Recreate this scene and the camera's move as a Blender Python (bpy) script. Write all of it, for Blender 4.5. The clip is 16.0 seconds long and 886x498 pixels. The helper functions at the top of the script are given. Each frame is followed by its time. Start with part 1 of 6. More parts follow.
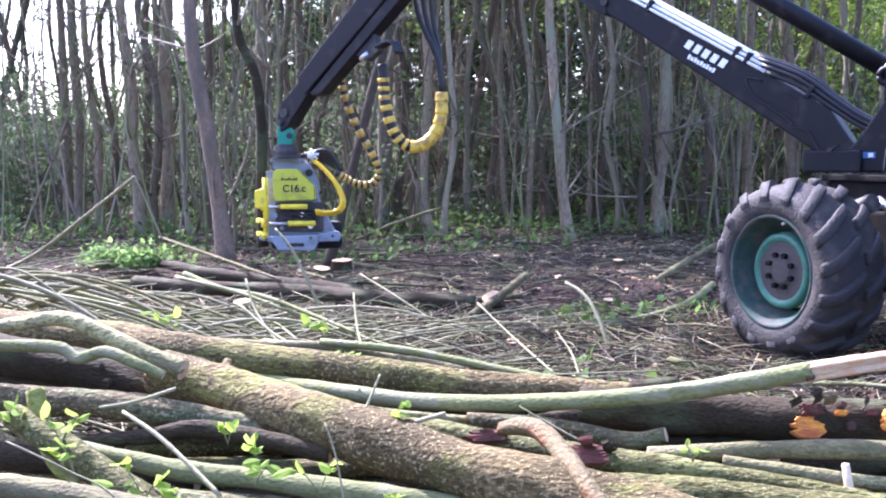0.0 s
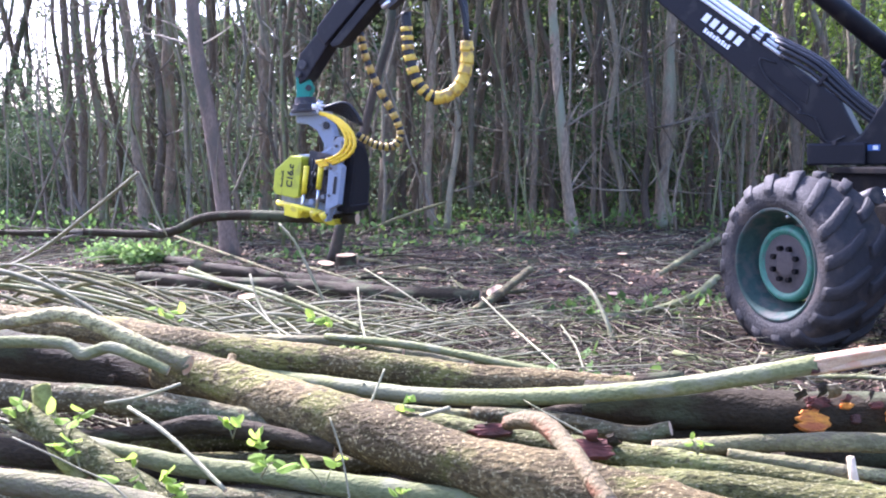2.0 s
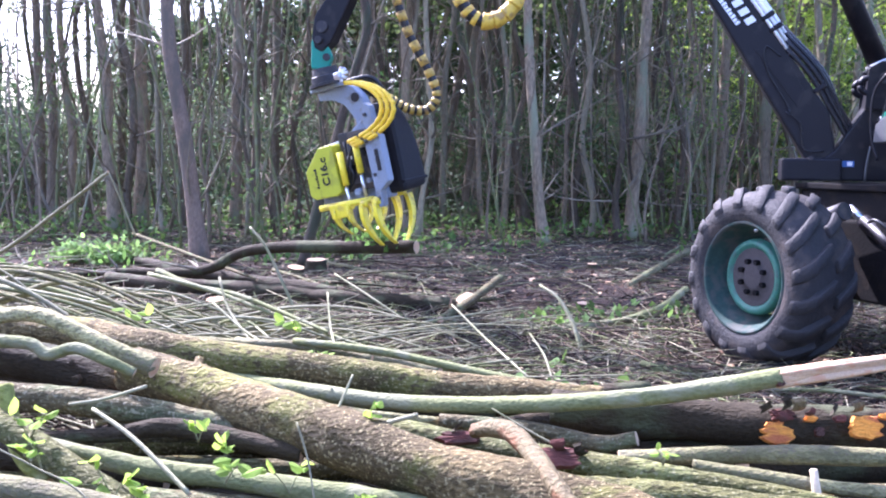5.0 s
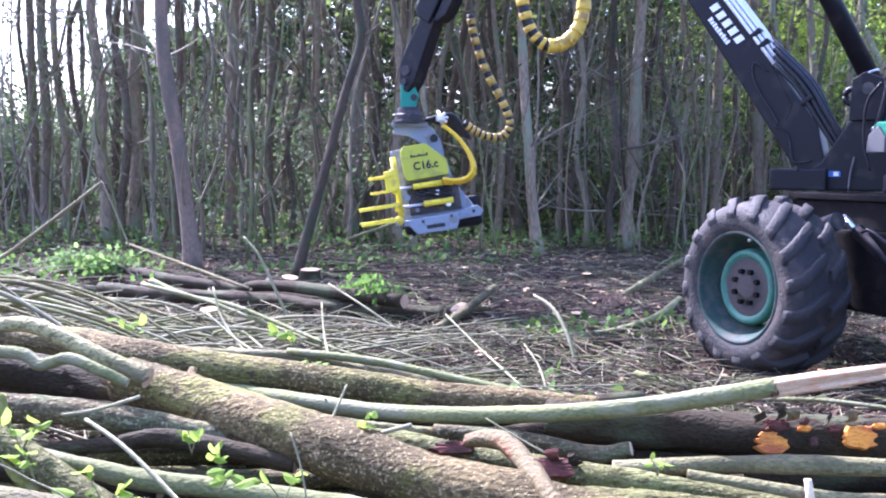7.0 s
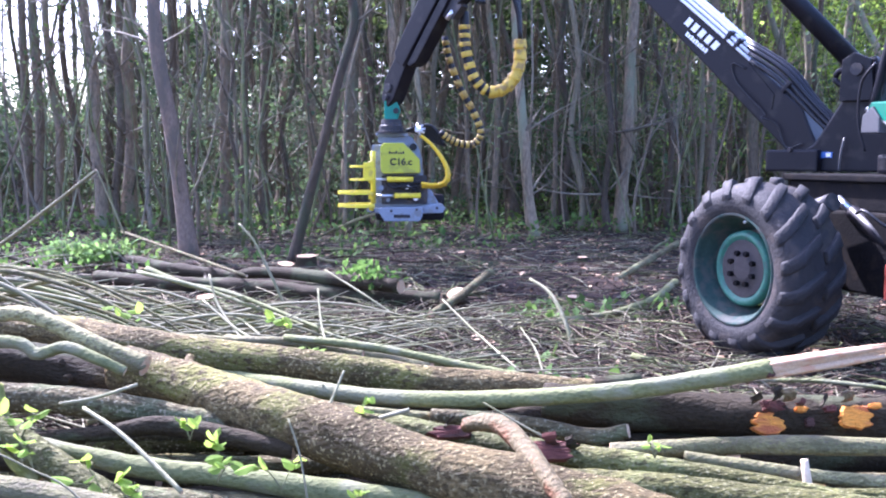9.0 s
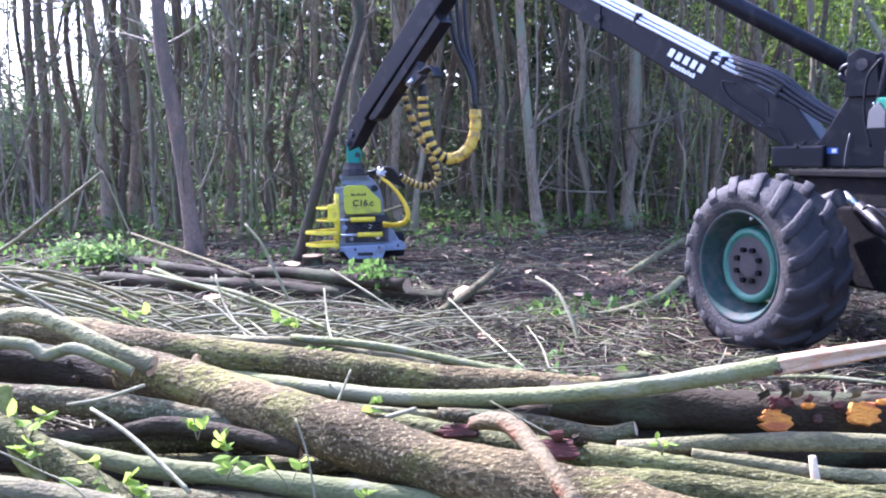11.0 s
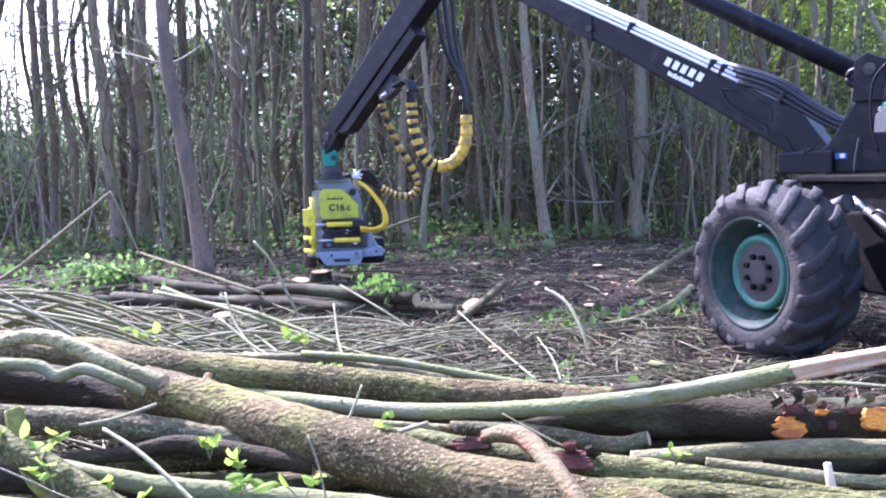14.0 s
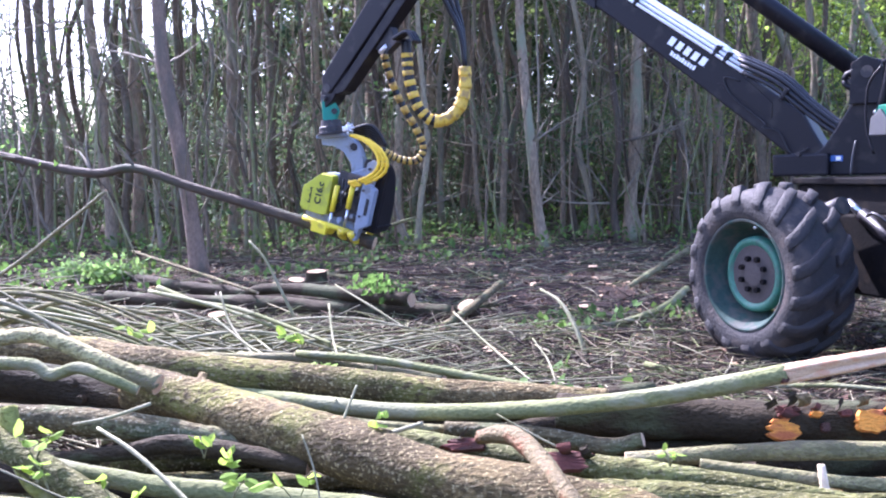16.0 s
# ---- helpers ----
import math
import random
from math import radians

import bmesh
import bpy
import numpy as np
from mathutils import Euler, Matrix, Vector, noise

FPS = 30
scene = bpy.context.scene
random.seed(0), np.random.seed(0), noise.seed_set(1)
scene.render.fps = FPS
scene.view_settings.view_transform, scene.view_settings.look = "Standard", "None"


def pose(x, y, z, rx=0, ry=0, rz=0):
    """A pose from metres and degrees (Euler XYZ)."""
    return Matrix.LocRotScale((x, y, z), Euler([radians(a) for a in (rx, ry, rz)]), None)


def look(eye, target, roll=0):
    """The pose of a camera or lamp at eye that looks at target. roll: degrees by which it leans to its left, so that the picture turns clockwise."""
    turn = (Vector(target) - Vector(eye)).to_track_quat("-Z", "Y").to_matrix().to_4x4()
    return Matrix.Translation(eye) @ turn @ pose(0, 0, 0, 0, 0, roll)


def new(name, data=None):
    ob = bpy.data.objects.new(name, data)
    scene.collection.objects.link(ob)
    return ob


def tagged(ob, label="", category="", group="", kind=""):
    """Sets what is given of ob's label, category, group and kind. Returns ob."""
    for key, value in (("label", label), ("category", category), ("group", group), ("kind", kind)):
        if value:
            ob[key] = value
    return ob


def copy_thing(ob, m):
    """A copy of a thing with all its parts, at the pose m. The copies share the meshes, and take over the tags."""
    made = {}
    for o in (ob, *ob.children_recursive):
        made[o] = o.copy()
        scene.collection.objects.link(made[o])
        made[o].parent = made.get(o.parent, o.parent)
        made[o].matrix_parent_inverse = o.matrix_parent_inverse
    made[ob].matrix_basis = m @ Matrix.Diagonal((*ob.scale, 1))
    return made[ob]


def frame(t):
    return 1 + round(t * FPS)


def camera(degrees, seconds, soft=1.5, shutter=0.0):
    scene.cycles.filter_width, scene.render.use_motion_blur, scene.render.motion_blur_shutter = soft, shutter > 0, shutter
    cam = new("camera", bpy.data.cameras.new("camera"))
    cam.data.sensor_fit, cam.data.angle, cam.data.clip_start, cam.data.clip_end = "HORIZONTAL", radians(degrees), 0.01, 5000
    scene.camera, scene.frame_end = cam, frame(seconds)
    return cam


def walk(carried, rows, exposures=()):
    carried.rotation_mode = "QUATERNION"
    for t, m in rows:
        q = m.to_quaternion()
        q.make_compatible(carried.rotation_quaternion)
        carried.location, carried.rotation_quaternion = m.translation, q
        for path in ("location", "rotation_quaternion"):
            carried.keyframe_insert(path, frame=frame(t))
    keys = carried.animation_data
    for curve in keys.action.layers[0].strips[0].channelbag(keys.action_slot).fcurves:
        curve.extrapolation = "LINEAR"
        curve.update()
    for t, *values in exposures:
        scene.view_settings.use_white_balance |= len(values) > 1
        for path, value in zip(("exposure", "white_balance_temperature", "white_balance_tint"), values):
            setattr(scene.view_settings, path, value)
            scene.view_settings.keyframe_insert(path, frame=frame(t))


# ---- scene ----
# the camera: hand-held on one spot, turning a little
cam = camera(46.0, 16.0, soft=2.05)
CAMERA_TURNS = [  # seconds, yaw, pitch, roll
    (0, 0.71, -4.89, 0.54), (0.5, -0.23, -4.33, 0.41), (1, -0.67, -3.94, 0.01), (1.5, 0.10, -5.00, 1.07),
    (2, 0.91, -5.19, 0.79), (2.5, 0.06, -5.09, 0.16), (3, 0.00, -5.10, 0.00), (3.5, -0.36, -5.05, -0.16),
    (4, -0.25, -4.92, -0.12), (4.5, 0.06, -5.10, 0.01), (5, -0.58, -4.82, -0.50), (7.5, -1.02, -4.27, -0.41),
    (8, -1.33, -4.77, 0.01), (8.5, -1.43, -4.79, -0.30), (9, -1.18, -5.10, 0.06), (11.5, -0.81, -5.21, 0.64),
    (12, -0.82, -5.53, 1.05), (12.5, -0.42, -5.42, 0.91), (13, -0.40, -5.42, 0.93), (13.5, -0.56, -4.88, 1.28),
    (14, -0.52, -4.43, 1.68), (14.5, -1.15, -4.21, 1.70), (15, -0.45, -4.02, 1.73), (15.5, -0.65, -4.31, 1.80),
    (16, -0.75, -4.41, 1.39)]
walk(cam, [(t, pose(0, 0, 1.55, 90 + p, r, yw)) for t, yw, p, r in CAMERA_TURNS], [(0, 2.54, 5370, 33), (5, 2.56, 5280, 33), (9, 2.50, 5150, 34), (12.5, 2.49, 5150, 34), (16, 2.47, 5250, 34)])

# daylight: hazy sky, sun ahead of the camera and to its left
world = bpy.data.worlds.new("sky")
scene.world = world
world.use_nodes = True
sky = world.node_tree.nodes.new("ShaderNodeTexSky")
sky.sky_type, sky.sun_disc = "NISHITA", False
sky.sun_elevation, sky.sun_rotation = radians(48), radians(-38)
sky.dust_density, sky.air_density, sky.ozone_density = 3.0, 1.0, 1.0
bg = world.node_tree.nodes["Background"]
world.node_tree.links.new(sky.outputs[0], bg.inputs[0])
bg.inputs[1].default_value = 0.138
sun = new("sun", bpy.data.lights.new("sun", "SUN"))
sun.data.energy, sun.data.angle, sun.data.color = 4.3, radians(1.0), (1.0, 0.93, 0.82)
sun.matrix_world = look((-10, 14, 20), (-10 + 0.62 * 9, 14 - 0.78 * 9, 20 - 10))


# ---- materials ----
def mat(name, base, rough=0.8, metal=0.0, spread=0.25, scale=8.0, fine=60.0, bump=0.2, second=None, share=0.5, stretch=(1, 1, 1), vary=0.0, spec=0.4, specks=None):
    """A surface with colour at two scales, grain and relief. second: a stain colour that takes over by noise."""
    m = bpy.data.materials.new(name)
    m.use_nodes = True
    nt = m.node_tree
    n, lk = nt.nodes, nt.links
    b = n["Principled BSDF"]
    b.inputs["Roughness"].default_value, b.inputs["Metallic"].default_value = rough, metal
    b.inputs["Specular IOR Level"].default_value = spec
    tc = n.new("ShaderNodeTexCoord")
    mp = n.new("ShaderNodeMapping")
    mp.inputs["Scale"].default_value = stretch
    lk.new(tc.outputs["Object"], mp.inputs[0])
    big, small = n.new("ShaderNodeTexNoise"), n.new("ShaderNodeTexNoise")
    big.inputs["Scale"].default_value, small.inputs["Scale"].default_value = scale, fine
    big.inputs["Detail"].default_value, small.inputs["Detail"].default_value = 4, 5
    for x in (big, small):
        lk.new(mp.outputs[0], x.inputs[0])
    dark = tuple(c * (1 - spread * 1.6) for c in base)
    light = tuple(min(1, c * (1 + spread * 1.3)) for c in base)
    ramp = n.new("ShaderNodeMix")
    ramp.data_type = "RGBA"
    ramp.inputs[6].default_value, ramp.inputs[7].default_value = (*dark, 1), (*light, 1)
    lk.new(small.outputs[0], ramp.inputs[0])
    last = ramp.outputs[2]
    if second:
        edge = n.new("ShaderNodeMapRange")
        edge.inputs[1].default_value, edge.inputs[2].default_value = 0.62 - share * 0.25, 0.72 - share * 0.25
        lk.new(big.outputs[0], edge.inputs[0])
        mx = n.new("ShaderNodeMix")
        mx.data_type = "RGBA"
        lk.new(edge.outputs[0], mx.inputs[0])
        lk.new(last, mx.inputs[6])
        mx.inputs[7].default_value = (*second, 1)
        last = mx.outputs[2]
    if specks:                        # broad weathering: wet and dry lengths of bark
        wn, we, wm = n.new("ShaderNodeTexNoise"), n.new("ShaderNodeMapRange"), n.new("ShaderNodeHueSaturation")
        wn.inputs["Scale"].default_value, wn.inputs["Detail"].default_value = 1.9, 3
        we.inputs[1].default_value, we.inputs[2].default_value, we.inputs[3].default_value, we.inputs[4].default_value = 0.36, 0.62, 0.5, 1.2
        lk.new(tc.outputs["Object"], wn.inputs[0])
        lk.new(wn.outputs[0], we.inputs[0])
        lk.new(we.outputs[0], wm.inputs["Value"])
        lk.new(last, wm.inputs["Color"])
        last = wm.outputs[0]
    if specks:                        # lichen: small pale flecks
        fl, fe, fm = n.new("ShaderNodeTexNoise"), n.new("ShaderNodeMapRange"), n.new("ShaderNodeMix")
        fl.inputs["Scale"].default_value, fl.inputs["Detail"].default_value = 75, 3
        fe.inputs[1].default_value, fe.inputs[2].default_value = 0.575, 0.62
        fm.data_type = "RGBA"
        lk.new(tc.outputs["Object"], fl.inputs[0])
        lk.new(fl.outputs[0], fe.inputs[0])
        lk.new(fe.outputs[0], fm.inputs[0])
        lk.new(last, fm.inputs[6])
        fm.inputs[7].default_value = (*specks, 1)
        last = fm.outputs[2]
        cn, cm, ce, cx = n.new("ShaderNodeTexNoise"), n.new("ShaderNodeMapping"), n.new("ShaderNodeMapRange"), n.new("ShaderNodeMix")
        cn.inputs["Scale"].default_value, cn.inputs["Detail"].default_value, cm.inputs["Scale"].default_value = 34, 6, (0.6, 1.2, 1.2)
        ce.inputs[1].default_value, ce.inputs[2].default_value = 0.46, 0.38
        cx.data_type = "RGBA"
        lk.new(tc.outputs["Object"], cm.inputs[0])
        lk.new(cm.outputs[0], cn.inputs[0])
        lk.new(cn.outputs[0], ce.inputs[0])
        lk.new(ce.outputs[0], cx.inputs[0])
        lk.new(last, cx.inputs[6])    # dark cracks in the bark
        cx.inputs[7].default_value = (*(c * 0.5 for c in base), 1)
        last = cx.outputs[2]
    if vary:
        info, hs = n.new("ShaderNodeObjectInfo"), n.new("ShaderNodeHueSaturation")
        mr = n.new("ShaderNodeMapRange")
        mr.inputs[3].default_value, mr.inputs[4].default_value = 1 - vary, 1 + vary
        lk.new(info.outputs["Random"], mr.inputs[0])
        lk.new(mr.outputs[0], hs.inputs["Value"])
        lk.new(last, hs.inputs["Color"])
        last = hs.outputs[0]
    lk.new(last, b.inputs["Base Color"])
    bp = n.new("ShaderNodeBump")
    bp.inputs["Strength"].default_value, bp.inputs["Distance"].default_value = bump, 0.02
    lk.new(small.outputs[0], bp.inputs["Height"])
    lk.new(bp.outputs[0], b.inputs["Normal"])
    return m


def leaf_mat(name, base, vary=0.35, thin=0.5):
    """Leaves that let light through, a little different from clump to clump."""
    m = bpy.data.materials.new(name)
    m.use_nodes = True
    nt = m.node_tree
    n, lk = nt.nodes, nt.links
    geo, hs, mr = n.new("ShaderNodeNewGeometry"), n.new("ShaderNodeHueSaturation"), n.new("ShaderNodeMapRange")
    mr.inputs[3].default_value, mr.inputs[4].default_value = 1 - vary, 1 + vary
    lk.new(geo.outputs["Random Per Island"], mr.inputs[0])
    lk.new(mr.outputs[0], hs.inputs["Value"])
    hs.inputs["Color"].default_value = (*base, 1)
    b = n["Principled BSDF"]
    b.inputs["Roughness"].default_value, b.inputs["Specular IOR Level"].default_value = 0.7, 0.15
    lk.new(hs.outputs[0], b.inputs["Base Color"])
    tr, mx = n.new("ShaderNodeBsdfTranslucent"), n.new("ShaderNodeMixShader")
    hs2 = n.new("ShaderNodeHueSaturation")
    hs2.inputs["Value"].default_value, hs2.inputs["Hue"].default_value = 1.4, 0.485
    lk.new(hs.outputs[0], hs2.inputs["Color"])
    lk.new(hs2.outputs[0], tr.inputs[0])
    mx.inputs[0].default_value = thin
    lk.new(b.outputs[0], mx.inputs[1])
    lk.new(tr.outputs[0], mx.inputs[2])
    lk.new(mx.outputs[0], n["Material Output"].inputs[0])
    return m


def scrap_mat(name, colours):
    """Small scraps, each of one of several colours."""
    m = bpy.data.materials.new(name)
    m.use_nodes = True
    n, lk = m.node_tree.nodes, m.node_tree.links
    geo, ramp, tc, nz, hs = n.new("ShaderNodeNewGeometry"), n.new("ShaderNodeValToRGB"), n.new("ShaderNodeTexCoord"), n.new("ShaderNodeTexNoise"), n.new("ShaderNodeHueSaturation")
    ramp.color_ramp.interpolation = "CONSTANT"
    for i, c in enumerate(colours):
        e = ramp.color_ramp.elements[i] if i < 2 else ramp.color_ramp.elements.new(i / len(colours))
        e.position, e.color = i / len(colours), (*c, 1)
    lk.new(geo.outputs["Random Per Island"], ramp.inputs[0])
    nz.inputs["Scale"].default_value = 45
    lk.new(tc.outputs["Object"], nz.inputs[0])
    mr = n.new("ShaderNodeMapRange")
    mr.inputs[3].default_value, mr.inputs[4].default_value = 0.55, 1.4
    lk.new(nz.outputs[0], mr.inputs[0])
    lk.new(mr.outputs[0], hs.inputs["Value"])
    lk.new(ramp.outputs[0], hs.inputs["Color"])
    b = n["Principled BSDF"]
    b.inputs["Roughness"].default_value, b.inputs["Specular IOR Level"].default_value = 0.9, 0.2
    lk.new(hs.outputs[0], b.inputs["Base Color"])
    return m


def ground_mat():
    """Dark soil with leaf litter, moss patches and pale chips."""
    m = bpy.data.materials.new("forest_floor")
    m.use_nodes = True
    nt = m.node_tree
    n, lk = nt.nodes, nt.links
    b = n["Principled BSDF"]
    b.inputs["Roughness"].default_value = 0.95
    b.inputs["Specular IOR Level"].default_value = 0.2
    tc = n.new("ShaderNodeTexCoord")

    def noise_at(scale, detail=5):
        x = n.new("ShaderNodeTexNoise")
        x.inputs["Scale"].default_value, x.inputs["Detail"].default_value = scale, detail
        lk.new(tc.outputs["Object"], x.inputs[0])
        return x.outputs[0]

    def blend(fac, a, c, lo, hi):
        mr, mx = n.new("ShaderNodeMapRange"), n.new("ShaderNodeMix")
        mr.inputs[1].default_value, mr.inputs[2].default_value = lo, hi
        lk.new(fac, mr.inputs[0])
        mx.data_type = "RGBA"
        lk.new(mr.outputs[0], mx.inputs[0])
        if isinstance(a, tuple):
            mx.inputs[6].default_value = (*a, 1)
        else:
            lk.new(a, mx.inputs[6])
        mx.inputs[7].default_value = (*c, 1)
        return mx.outputs[2]

    fine = noise_at(38, 8)
    col = blend(fine, (0.020, 0.015, 0.010), (0.072, 0.050, 0.034), 0.35, 0.68)
    vor = n.new("ShaderNodeTexVoronoi")
    vor.inputs["Scale"].default_value = 22
    lk.new(tc.outputs["Object"], vor.inputs[0])
    col = blend(vor.outputs["Distance"], col, (0.045, 0.03, 0.026), 0.35, 0.7)
    col = blend(noise_at(0.55, 6), col, (0.05, 0.085, 0.025), 0.58, 0.72)
    col = blend(noise_at(15, 3), col, (0.30, 0.20, 0.14), 0.70, 0.76)
    lk.new(col, b.inputs["Base Color"])
    bp = n.new("ShaderNodeBump")
    bp.inputs["Strength"].default_value, bp.inputs["Distance"].default_value = 0.9, 0.05
    lk.new(fine, bp.inputs["Height"])
    lk.new(bp.outputs[0], b.inputs["Normal"])
    return m


